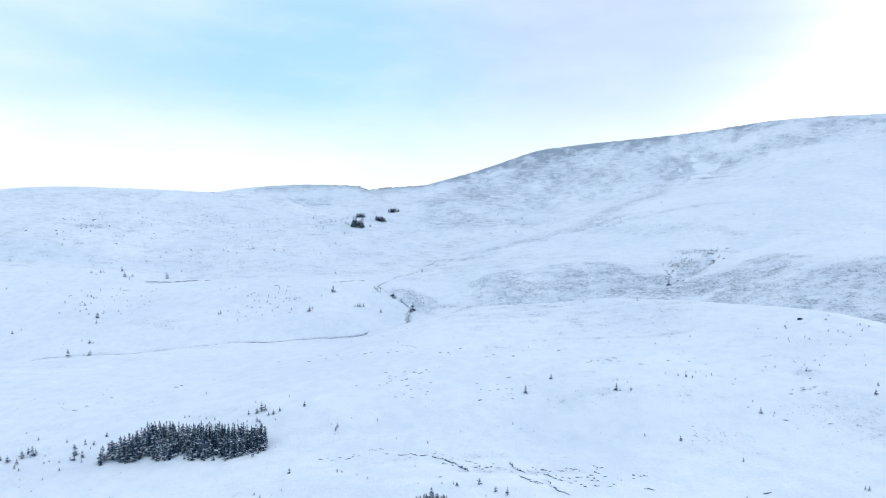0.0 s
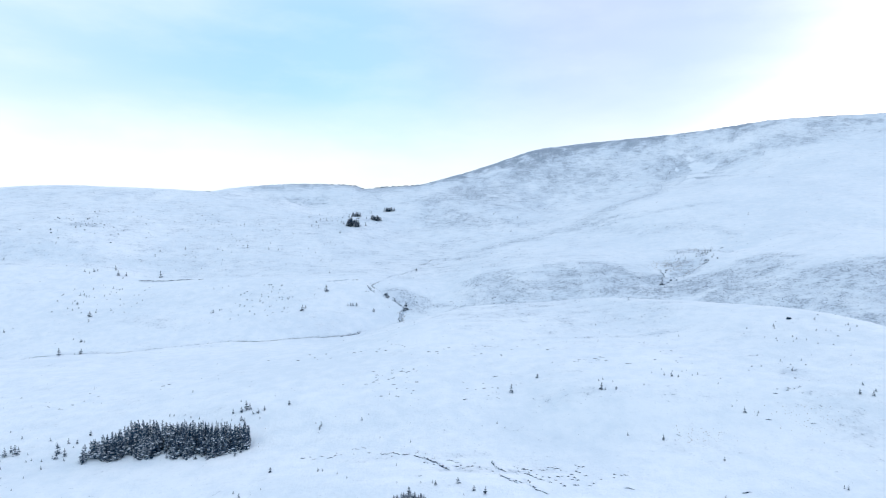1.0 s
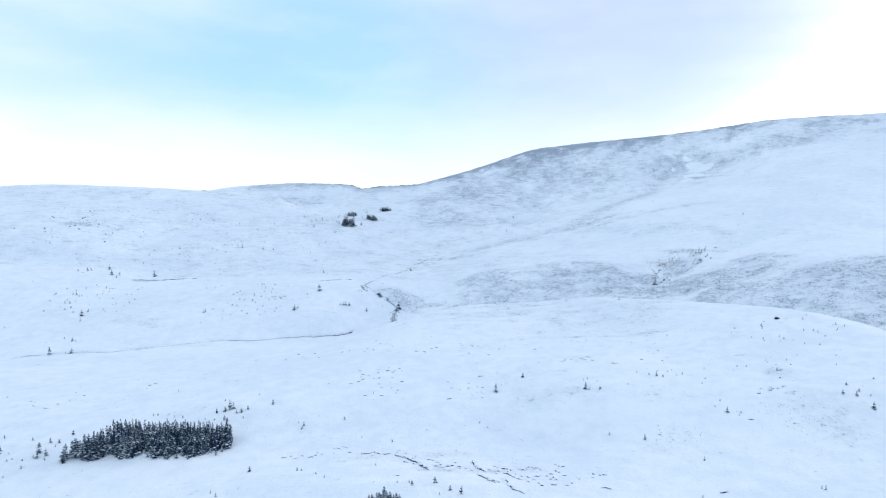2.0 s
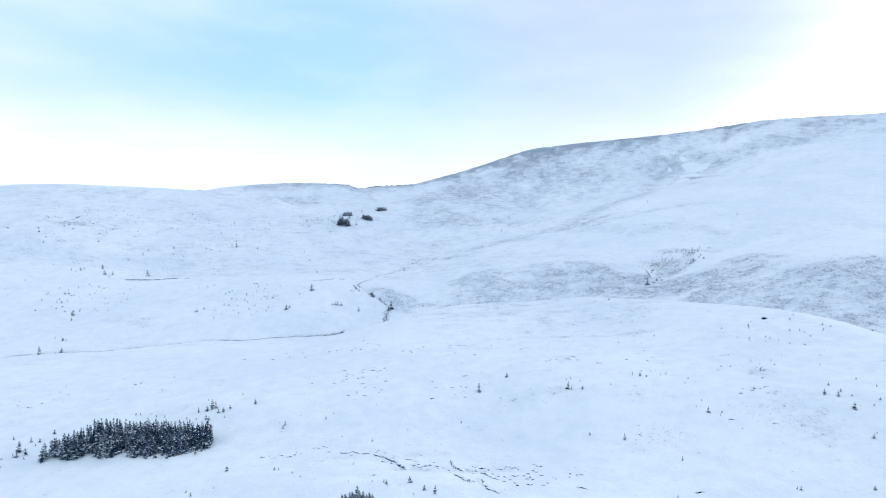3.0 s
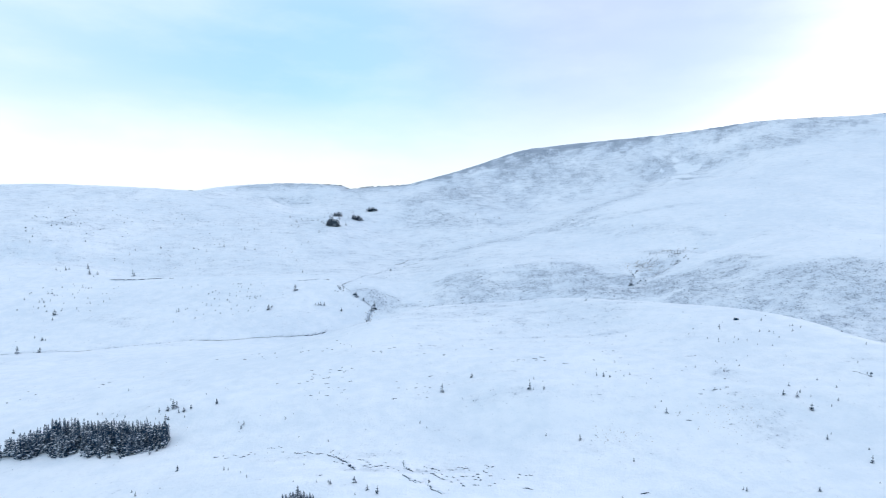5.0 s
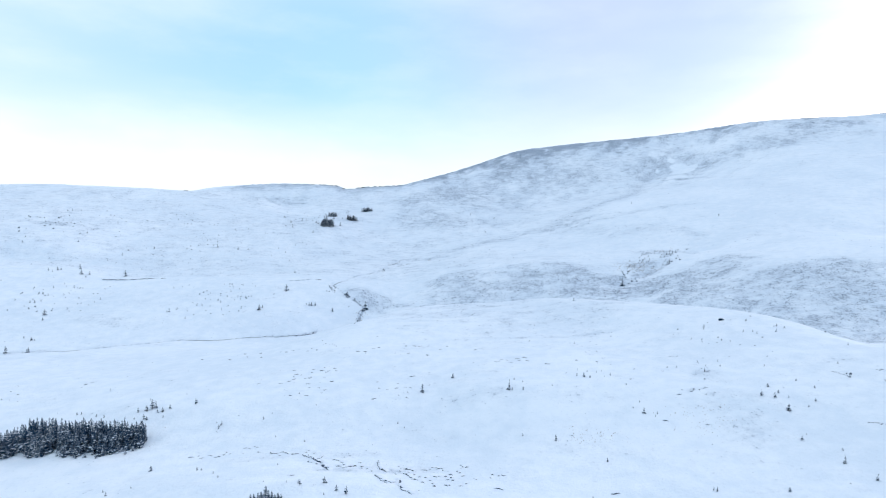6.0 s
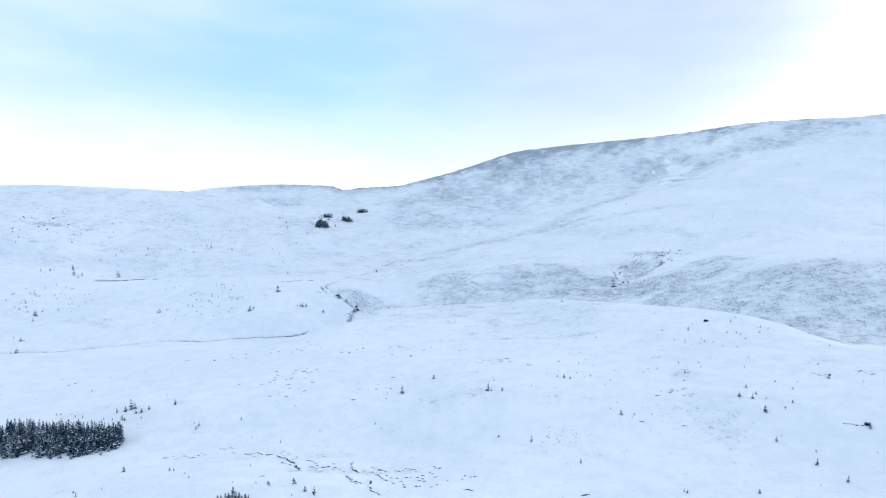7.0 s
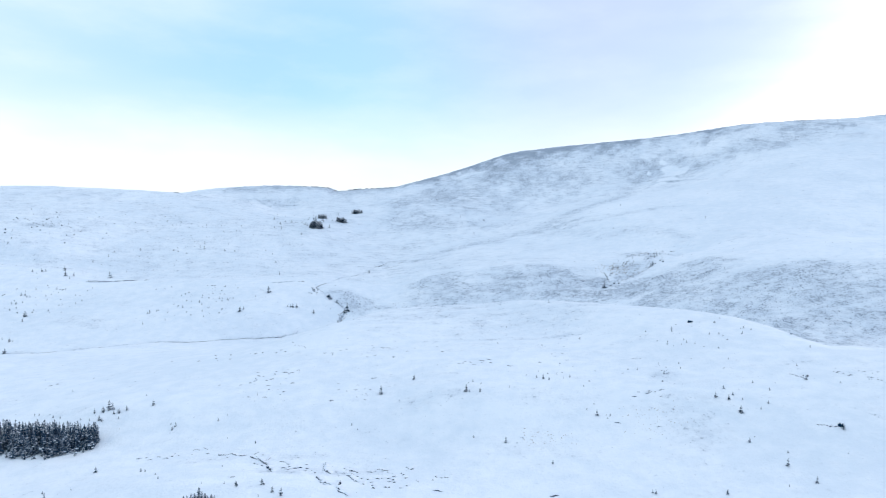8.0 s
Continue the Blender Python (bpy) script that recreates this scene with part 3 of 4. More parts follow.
FRONT = [(-61.3, 229.4, 2.3), (-41.4, 225.7, 1.5), (-39.6, 225.2, 1.0), (-32.8, 219.5, 0.9), (-27.8, 211.4, 1.2), (-69.0, 209.9, 1.1), (-65.7, 205.9, 1.7), (-59.3, 210.9, 0.8), (-6.8, 256.5, 1.3), (-21.0, 261.5, 0.9), (-11.0, 228.9, 1.0), (-0.4, 202.7, 0.9), (3.8, 202.2, 1.3), (4.9, 200.0, 2.0), (12.8, 202.7, 2.4), (18.2, 197.0, 2.0), (21.8, 194.3, 3.0), (14.5, 193.3, 0.8), (-8.8, 203.7, 0.7), (33.1, 273.1, 1.4), (36.4, 269.1, 0.8), (149.2, 203.0, 1.3), (106.3, 200.7, 0.9)]
NEARCLUMP = [(-8.7, 189.6, 1.6), (-7.4, 189.1, 1.9), (-6.2, 189.4, 2.5), (-4.9, 188.9, 2.2), (-4.0, 189.9, 4.3), (-4.0, 188.1, 2.5), (-2.5, 188.9, 2.4), (-1.5, 188.6, 2.8), (-0.6, 188.9, 1.9), (0.5, 188.9, 2.1), (1.7, 188.1, 1.6), (-4.7, 187.2, 2.2), (-2.1, 187.2, 2.5), (-7.9, 190.2, 1.4), (-5.6, 190.6, 2.0), (-3.2, 190.8, 2.4), (-1.9, 190.4, 2.2), (0.1, 190.5, 1.7), (1.2, 190.2, 1.4), (-6.8, 188.0, 1.5), (-0.9, 187.4, 1.8)]
MIDFIELD = [(43.4, 304.4, 4.6), (59.6, 320.2, 2.7), (87.2, 291.4, 3.9), (88.8, 290.9, 1.3), (94.2, 290.1, 1.9), (91.2, 304.0, 1.5), (88.7, 302.5, 1.1), (95.1, 299.3, 1.1), (109.1, 293.1, 1.1), (89.3, 255.6, 1.5), (102.8, 249.4, 2.7), (119.1, 228.1, 1.9), (145.6, 265.2, 2.7), (142.3, 269.9, 1.0), (151.4, 264.0, 1.3), (149.8, 262.0, 0.9), (146.7, 274.3, 1.0), (124.9, 308.4, 1.8), (128.1, 305.9, 2.6), (130.6, 303.5, 1.5), (142.2, 307.4, 1.6), (138.7, 305.7, 0.9), (136.6, 313.8, 0.9), (145.8, 291.6, 1.1), (120.3, 313.6, 0.9), (127.9, 319.8, 0.9), (190.4, 304.2, 2.0)]
RIGHT = [(201.5, 269.6, 2.8), (209.3, 279.0, 1.8), (206.4, 267.4, 2.5), (210.0, 271.1, 1.7), (206.6, 256.8, 3.4), (212.1, 266.4, 1.1), (225.0, 282.5, 1.2), (215.7, 257.3, 1.1), (220.8, 260.7, 1.5), (227.7, 272.6, 1.4), (249.2, 280.0, 2.4), (199.3, 234.8, 2.4), (203.2, 238.3, 0.9), (208.2, 223.9, 1.1), (203.4, 215.3, 3.0), (205.8, 202.2, 2.5), (172.9, 198.0, 1.8), (195.4, 200.7, 0.7), (227.4, 218.0, 0.9), (277.2, 322.5, 1.4), (254.9, 297.3, 1.3), (259.8, 271.6, 1.0), (150.0, 202.0, 1.7), (236.1, 233.8, 2.7)]
BENCH = [(224.2, 382.2, 1.9), (222.5, 378.0, 1.9), (208.0, 363.2, 1.3), (213.0, 359.3, 1.3), (221.9, 352.8, 1.3), (222.2, 357.8, 1.3), (217.8, 349.4, 1.0), (225.4, 349.1, 1.3), (227.3, 341.2, 1.2), (229.9, 317.0, 1.1), (193.5, 320.5, 1.2), (180.0, 314.6, 1.1), (194.6, 312.6, 1.1), (203.5, 318.0, 1.1), (240.6, 363.7, 1.6), (245.6, 362.2, 1.6), (246.2, 358.5, 1.3), (254.2, 387.2, 2.0), (264.7, 370.1, 1.6), (258.7, 359.5, 1.6), (266.7, 364.9, 1.6), (221.5, 304.4, 1.1), (112.1, 392.8, 1.4), (140.7, 385.4, 1.1), (122.7, 439.3, 1.3), (167.4, 394.8, 1.4)]
TERRACE = [(-127.3, 679.5, 7.5), (-144.4, 632.3, 5.9), (-142.2, 636.5, 3.7), (-57.3, 681.7, 7.5), (-34.8, 667.2, 10.2), (-37.2, 664.4, 3.8), (-69.4, 652.8, 4.2), (-93.1, 655.3, 4.3), (-95.6, 654.6, 3.8), (-89.5, 656.5, 4.3), (-98.6, 653.6, 2.4), (-212.6, 604.9, 2.6), (-235.8, 620.0, 4.0), (-237.7, 618.5, 2.7), (-230.5, 594.8, 2.1), (-361.1, 609.4, 6.2), (-354.1, 596.3, 3.4), (-403.1, 663.2, 3.3), (-399.1, 664.0, 3.4), (-394.1, 659.8, 2.4), (-391.3, 660.5, 2.4), (-397.4, 640.0, 3.2), (-392.7, 640.5, 3.2), (-399.5, 647.7, 1.9), (-389.1, 645.9, 2.3), (-387.6, 624.0, 2.2), (-416.4, 643.7, 2.8), (-395.3, 627.7, 1.8), (-399.9, 683.2, 3.0)]
SPECKS = [(-379.4, 689.1, 2.5), (-382.9, 694.3, 2.0), (-395.3, 696.3, 2.0), (-369.2, 688.6, 2.0), (-347.7, 625.9, 2.3), (-341.8, 619.5, 1.8), (-342.3, 641.2, 2.3), (-345.3, 639.8, 1.8), (-344.3, 667.2, 1.9), (-329.4, 644.0, 2.3), (-327.0, 651.6, 2.3), (-377.4, 666.4, 1.9), (-373.9, 670.6, 1.9), (-331.3, 636.5, 1.4), (-231.4, 626.2, 2.3), (-230.2, 627.7, 1.8), (-258.3, 680.5, 2.0), (-249.5, 683.5, 1.5), (-243.9, 688.4, 2.0), (-195.2, 649.1, 2.8), (-190.5, 644.0, 2.8), (-183.5, 627.9, 2.3), (-208.1, 636.5, 2.3), (-210.2, 665.2, 1.9), (-188.5, 670.6, 2.4), (-189.6, 679.3, 2.0), (-166.9, 656.5, 2.8), (-176.0, 657.5, 2.4), (-138.5, 666.7, 1.9), (-180.8, 688.6, 2.0)]
BANK = [(-332.6, 515.6, 7.0), (-314.8, 519.3, 5.3), (-316.3, 519.3, 3.4), (-322.2, 521.5, 1.9), (-344.3, 555.3, 2.4), (-333.7, 550.1, 3.6), (-330.5, 550.1, 1.6), (-422.0, 571.1, 3.7), (-418.5, 578.8, 1.7), (-39.6, 640.0, 3.7), (-37.4, 645.4, 2.8), (-48.6, 679.8, 3.4), (-29.1, 818.0, 4.7), (-142.8, 779.8, 3.4)]
HILL = [(-418.5, 764.2, 7.1), (-401.0, 738.3, 7.5), (-394.4, 744.7, 4.8), (-391.1, 730.4, 3.2), (-446.1, 743.7, 3.8), (-436.2, 746.4, 4.8), (-434.0, 750.1, 3.2), (-436.6, 737.3, 2.7), (-361.6, 768.1, 9.1), (-399.2, 830.9, 4.2), (-400.3, 848.6, 3.1), (-409.1, 810.4, 3.5), (-371.3, 865.2, 4.4), (-328.1, 876.5, 3.8), (-288.2, 891.4, 5.8), (-297.5, 899.0, 3.2), (-298.9, 919.5, 3.3), (-254.2, 883.5, 5.1), (-209.9, 1031.1, 5.9), (-220.8, 1064.9, 5.4), (-206.8, 1088.9, 5.5), (-240.9, 1096.5, 4.7), (-197.6, 1084.0, 3.9), (-166.6, 996.5, 4.3), (-572.6, 776.0, 3.4), (-474.5, 873.8, 3.2)]
HILLTWO = [(-175.0, 1060.2, 5.4), (-169.7, 1052.3, 5.3), (-164.0, 1081.7, 9.2), (-159.3, 1078.3, 10.9), (-150.0, 1093.3, 7.1), (-146.0, 1079.3, 5.4), (-130.6, 1054.6, 6.1), (-131.7, 1155.1, 4.2), (-185.5, 1080.0, 3.9), (-217.6, 1085.4, 3.9), (-222.5, 1034.3, 3.7), (-304.1, 865.4, 3.1), (-399.2, 1009.4, 3.6), (59.0, 1253.8, 4.5), (106.9, 1146.7, 4.1), (126.9, 1030.9, 4.5), (383.7, 1036.5, 3.7), (150.9, 1130.1, 4.1), (466.8, 885.9, 3.8), (-522.7, 806.2, 3.5), (-521.3, 1008.4, 2.9), (-569.0, 990.4, 2.9), (336.8, 912.8, 2.6)]
HILLSPECKS_A = [(-327.6, 889.0, 2.0), (-337.5, 933.8, 1.8), (-315.5, 921.8, 2.2), (-307.7, 949.9, 1.9), (-290.9, 980.0, 1.8), (-261.4, 918.1, 2.2), (-239.4, 885.4, 2.8), (-274.7, 993.0, 2.7), (-277.7, 1025.5, 2.6), (-241.2, 976.8, 2.0), (-247.6, 1142.4, 2.3), (-217.2, 1149.6, 2.0), (-204.1, 1120.0, 1.9), (-189.0, 1113.1, 1.8), (-173.0, 946.9, 2.0), (-199.9, 907.4, 2.8), (-185.9, 894.2, 2.7), (-170.4, 858.9, 2.7), (-180.0, 931.2, 2.7), (-343.9, 1003.1, 1.9)]
HILLSPECKS_B = [(-333.9, 1013.9, 2.1), (-336.0, 1002.6, 2.5), (-370.6, 994.6, 2.6), (-381.4, 990.5, 2.7), (-412.5, 1008.9, 2.8), (-424.9, 1010.8, 1.8), (-414.5, 1033.5, 2.4), (-389.6, 1046.8, 2.5), (-399.5, 1041.0, 2.3), (-323.4, 1063.4, 1.9), (-556.5, 994.9, 2.3), (-555.4, 941.4, 1.8), (-470.6, 949.7, 2.8), (-413.1, 1033.0, 2.7), (-311.6, 923.6, 2.4), (-308.4, 948.7, 2.1), (-240.4, 886.1, 2.8), (-346.3, 839.5, 2.4), (-294.2, 985.8, 2.8), (-277.9, 1026.5, 2.7)]
HILLSPECKS_C = [(-237.9, 977.6, 2.3), (-173.4, 948.4, 2.2), (-186.3, 896.2, 2.4), (-501.4, 672.1, 2.2), (-471.7, 697.4, 1.9), (-553.7, 900.3, 2.1), (-536.1, 903.9, 2.7), (-499.4, 857.3, 1.8), (-486.1, 770.1, 1.8), (-621.1, 993.2, 2.5), (-623.9, 909.0, 2.0), (-395.5, 806.9, 2.3), (-355.3, 796.3, 2.3), (-324.4, 807.3, 2.1), (-303.9, 824.8, 2.9), (-214.2, 830.7, 1.9), (-200.2, 870.4, 2.2)]
HILLSPECKS = HILLSPECKS_A + HILLSPECKS_B + HILLSPECKS_C
GULLY = [(259.1, 670.9, 9.1), (267.6, 698.5, 3.5), (283.0, 723.0, 2.6), (163.5, 491.4, 2.8), (342.6, 750.4, 6.3), (346.7, 751.6, 4.9), (338.5, 749.4, 4.3), (323.6, 701.0, 6.5), (353.1, 757.5, 4.4), (349.5, 740.5, 3.7), (323.8, 708.9, 4.6), (309.1, 744.2, 3.2), (315.3, 770.1, 2.8), (317.6, 756.0, 2.7), (266.8, 687.7, 3.5), (276.3, 702.0, 2.5), (286.7, 714.6, 3.1), (296.2, 728.1, 2.6), (303.2, 735.1, 3.2), (311.4, 734.3, 3.2), (326.4, 738.0, 3.2), (340.6, 764.0, 3.3), (320.7, 714.1, 2.6), (363.7, 777.3, 2.8), (290.3, 745.7, 2.2), (298.3, 753.1, 2.2), (329.8, 767.9, 2.8), (259.5, 682.2, 3.0)]
TREE_GROUPS = [
    ("trees left of the plantation", "young", LEFT),
    ("trees behind the plantation", "young", BEHIND),
    ("trees on the near slope", "young", FRONT),
    ("small stand at the valley edge", "edge", NEARCLUMP),
    ("lone trees on the moor", "young", MIDFIELD),
    ("lone trees on the moor", "young", RIGHT),
    ("saplings on the bench", "young", BENCH),
    ("trees on the far terrace", "young", TERRACE),
    ("saplings on the far terrace", "young", SPECKS),
    ("trees along the burn", "young", BANK),
    ("far trees on the hillside", "far", HILL),
    ("far trees on the hillside", "far", HILLTWO),
    ("trees in the gully", "far", GULLY),
    ("saplings on the far hillside", "far", HILLSPECKS),
]
# Edges of the plantation in plan.
PLANT_FRONT = [(-148, 248), (-119, 250), (-93, 248), (-79, 257)]
PLANT_BACK = [(-146, 271), (-128, 273), (-114, 271), (-82, 266)]
# Scattered shrubs: centre, half sizes, number, height.
SHRUB_FIELDS = [
    (-192, 654, 31, 41, 44, 1.2),
    (-374, 654, 50, 42, 26, 1.2),
    (-457, 928, 152, 91, 46, 1.4),
    (246, 372, 45, 64, 14, 0.8),
    (167, 296, 48, 28, 9, 0.7),
    (271, 690, 5, 19, 8, 1.8),
    (306, 740, 7, 29, 8, 1.6),
    (339, 741, 7, 37, 9, 1.9),
    (-174, 1121, 81, 52, 16, 1.6),
    (-544, 879, 77, 57, 16, 2),
]
# Denser knots of scrub by the burn and on the bench.
SCRUB_KNOTS = [
    (-58, 684, 2, 1.5, 3, 3.0),
    (-36, 669, 2.5, 2, 3, 1.5),
    (-40, 647, 2.5, 1.5, 2, 1.7),
    (-78, 694, 6, 9, 8, 1.3),
    (-80, 611, 2, 2, 2, 2.0),
    (235.4, 235.5, 1.2, 1, 2, 2.0),
    (240, 393.5, 2.4, 0.6, 4, 1.7),
    (250.5, 282.5, 2.2, 1.5, 3, 1.0),
]
# Clumps on the far hill: centre, half sizes, tree height, number.
FAR_CLUMPS = [(-151, 1042, 11, 9, 9, 48), (-116, 1107, 11, 7, 8, 36), (-98, 1170, 10, 6, 7, 30), (-156, 1117, 10, 6, 7, 30)]
# Fields of peat banks: centre, half sizes, number, length, turn.
PEAT_FIELDS_A = [
    (-20, 325, 15, 24, 26, 2.8, 6),
    (32, 309, 14, 12, 10, 2.6, -12),
    (-20, 245, 22, 3, 12, 1.8, 0),
    (17, 228, 8, 2, 5, 2.5, 0),
    (13, 230, 14, 8, 9, 1.4, -5),
    (50, 222, 14, 12, 30, 1.9, -16),
    (60, 212, 14, 8, 10, 2.2, -14),
    (68, 220, 10, 3, 5, 2.5, -15),
    (-44, 244, 10, 3, 6, 2.5, 5),
    (97, 347, 14, 8, 8, 4, -10),
]
PEAT_FIELDS_B = [
    (-57, 408, 40, 14, 16, 3, 0),
    (28, 379, 30, 14, 18, 3, -10),
    (163, 332, 35, 30, 10, 2, 0),
    (-217, 334, 30, 15, 14, 2, 0),
    (-554, 910, 45, 12, 14, 5, 0),
    (179, 279, 10, 5, 6, 3, 10),
]
PEAT_FIELDS = PEAT_FIELDS_A + PEAT_FIELDS_B
# Single peat banks: x, y, length, turn.
PEAT_BANKS_A = [
    (-51.6, 243.7, 2.2, 3),
    (-91.9, 400.7, 2.75, 5),
    (-161.6, 358.3, 2.2, -10),
    (-163.2, 354.8, 2.2, 15),
    (115.2, 203.2, 3.575, -8),
    (153.0, 258.3, 2.75, -30),
    (74.2, 206.2, 3.85, -5),
    (-30.9, 337.5, 1.65, 15),
    (-24.6, 301.0, 2.2, -10),
    (37.0, 326.9, 3.3, 15),
    (19.1, 296.5, 2.75, 0),
    (-47.8, 323.0, 1.65, 15),
    (-16.2, 341.2, 3.3, -4),
    (-16.1, 300.5, 2.2, 12),
]
PEAT_BANKS_B = [
    (113.7, 332.8, 3.3, -10),
    (103.5, 342.2, 2.2, -20),
    (75.2, 375.8, 2.2, -25),
    (-290.8, 724.4, 6.6, 3),
    (-101.0, 727.2, 7.7, 8),
    (110.1, 252.1, 1.65, -20),
    (166.7, 277.5, 2.2, 0),
    (-116.2, 413.8, 2.2, 0),
    (175.1, 280.2, 2.75, 15),
    (169.3, 252.3, 2.2, -20),
]
PEAT_BANKS_C = [
    (375.4, 770.6, 7.7, -5),
]
PEAT_BANKS = PEAT_BANKS_A + PEAT_BANKS_B + PEAT_BANKS_C
# Lines of broken peat: points in plan, gap.
PEAT_CHAINS_NEAR = [
    ([(-33.3, 250.2), (-28.0, 250.4), (-24.9, 249.7)], 2.4, 0.13),
    ([(-18.9, 244.9), (-14.2, 246.2), (-9.3, 243.9), (-6.4, 244.5), (-2.1, 241.5)], 2.4, 0.34),
    ([(-4.5, 243.0), (-2.1, 241.5), (1.4, 237.3), (3.7, 235.1)], 1.9, 0.56),
    ([(3.7, 235.1), (5.5, 234.1), (6.3, 229.4), (9.1, 225.7), (10.2, 224.0)], 1.7, 0.72),
    ([(4.4, 241.5), (3.0, 236.2)], 1.8, 0.42),
    ([(-0.8, 234.6), (1.4, 233.1)], 1.6, 0.5),
    ([(28.0, 238.9), (28.3, 232.2), (29.3, 227.4), (31.6, 225.8)], 1.8, 0.6),
    ([(29.1, 217.4), (30.8, 211.7), (33.1, 209.2), (35.4, 206.8)], 1.7, 0.6),
    ([(33.1, 209.2), (33.7, 206.0)], 1.6, 0.3),
]
PEAT_CHAINS_SIDE = [
    ([(17.1, 228.8), (20.0, 231.0)], 1.8, 0.36),
    ([(8.4, 237.0), (11.2, 236.4), (13.5, 234.0)], 2.2, 0.26),
    ([(38.5, 231.5), (40.5, 230.0)], 2.0, 0.36),
    ([(39.5, 222.2), (42.0, 217.7), (45, 214)], 2.6, 0.34),
    ([(38.8, 212.2), (38.5, 205.1), (40.6, 200.4), (44, 197.5)], 2.6, 0.34),
    ([(-1.6, 211.5), (-0.4, 213.5)], 1.7, 0.36),
    ([(264.5, 283.7), (278.0, 267.9)], 1.3, 0.16),
    ([(266, 285.5), (281.7, 276.5)], 1.3, 0.16),
]
PEAT_CHAINS_FAR = [
    ([(229.5, 239.5), (234.8, 236.3)], 1.2, 0.3),
    ([(246.6, 287.9), (249.9, 279.7)], 1.4, 0.22),
    ([(-25.5, 864.0), (-15.9, 875.7), (-10.0, 896.0)], 7.0, 0.9),
    ([(-98.0, 600.5), (-87.0, 606.7), (-78.0, 613.5)], 4.2, 0.5),
    ([(-84.0, 707.0), (-78.1, 691.8), (-72.0, 686.0)], 3.6, 0.5),
    ([(-60.0, 684.5), (-50.7, 682.1), (-41.0, 674.0)], 3.6, 0.42),
    ([(-37.5, 668.0), (-41.5, 657.0), (-39.5, 645.0)], 2.6, 0.42),
    ([(-374.5, 735.8), (-360.5, 733.8), (-344.1, 732.7), (-322.0, 727.0), (-300.9, 723.6)], 12.0, 0.7),
]
PEAT_CHAINS = PEAT_CHAINS_NEAR + PEAT_CHAINS_SIDE + PEAT_CHAINS_FAR



# How far the front edge steps back, along the plantation.
BAYS = [(0, 0), (0.18, 0.5), (0.27, 6), (0.33, 2), (0.37, -1.5), (0.41, -0.5), (0.45, 7), (0.5, 5.5), (0.55, 1), (0.63, 0), (0.68, 4), (0.75, 2), (0.86, 1), (0.92, 3.5), (1, 0)]
# Small trees that stand out before the front edge: (x, y, height).
FORELAND = [(-112.5, 250.7, 3.0), (-98.8, 248.2, 2.4), (-99.6, 247.9, 1.6), (-93.5, 247.1, 2.9), (-83.0, 250.6, 3.2), (-81.7, 254.5, 2.8), (-102.6, 247.7, 2.2)]


def build_plantation():
    """A dense block of spruce; the ragged front keeps its low boughs."""
    rng = random.Random(5)
    front = tuple(zip(*PLANT_FRONT))
    back = tuple(zip(*PLANT_BACK))
    bays = tuple(zip(*BAYS))
    rows, count = 7, 50
    for row in range(rows):
        for k in range(count):
            f = (k + rng.uniform(-0.4, 0.4)) / (count - 1)
            g = row / (rows - 1)
            x = (1 - g) * (front[0][0] + (front[0][-1] - front[0][0]) * f) + g * (back[0][0] + (back[0][-1] - back[0][0]) * f)
            y = (1 - g) * (np.interp(x, front[0], front[1]) + np.interp(f, *bays)) + g * np.interp(x, back[0], back[1])
            y += rng.uniform(-1.0, 1.0)
            if f < 0.08 and g > 0.4 + f * 6:
                continue
            h = rng.uniform(6.3, 8.3) * (0.94 + 0.06 * min(1, f / 0.15)) * rng.choice((1, 1, 1, 1.08)) * (1 + 0.14 * math.exp(-((f - 0.2) / 0.13) ** 2))
            if row == 0:
                if rng.random() < 0.42:
                    continue
                h *= rng.uniform(0.45, 0.85)
            edge = row < 2 or (row == 2 and k % 2 == 0)
            plant("edge" if edge else "spruce", x, float(y), h, "plantation", name="spruce_tree", spread=1.15 if row == 0 else rng.uniform(0.85, 1.1))
    for x, y, h in FORELAND:
        plant("young", x, y, h, "plantation", "small frosted spruce before the plantation edge")


build_plantation()

def far_clump(cx, cy, wide, deep, height, count):
    """A stand of conifers too far off to tell the trees apart."""
    rng = random.Random(int(cx * 7 + cy))
    clump = new("conifer_clump")
    clump.matrix_basis = pose(cx, cy, land_at(cx, cy))
    floor_z = land_at(cx, cy)
    trees = []
    for k in range(count):
        a, r = rng.uniform(0, 6.283), math.sqrt(rng.random())
        x, y, h = wide * r * math.cos(a), deep * r * math.sin(a), height * rng.uniform(0.75, 1.15)
        trees.append((x, y, land_at(cx + x, cy + y) - floor_z - 0.2, h, rng.uniform(0, 360), rng.choice(TREES["far"])))
    for p, name in enumerate(("trunk", "crown", "snow_cover")):
        bm = bmesh.new()
        mat = None
        for x, y, z, h, turn, kinds in trees:
            mesh = kinds[p]
            mat = mesh.materials[0]
            first = len(bm.verts)
            bm.from_mesh(mesh)
            bm.verts.ensure_lookup_table()
            m = pose(x, y, z, 0, 0, turn) @ Matrix.Diagonal((h * 1.7, h * 1.7, h, 1))
            bmesh.ops.transform(bm, matrix=m, verts=bm.verts[first:])
        data = bpy.data.meshes.new(name)
        bm.to_mesh(data)
        bm.free()
        data.materials.clear()
        data.materials.append(mat)
        tagged(part(name, data, clump), kind="stuff")
    tagged(clump, "dense dark clump of conifers on the far snowy hillside", "trees", "far clumps")


for row in FAR_CLUMPS:
    far_clump(*row)

for group, kind, rows in TREE_GROUPS:
    for x, y, h in rows:
        plant(kind, x, y, h, group, spread=tree_rng.uniform(0.95, 1.35) * (1.35 if kind == "far" else 1.0))


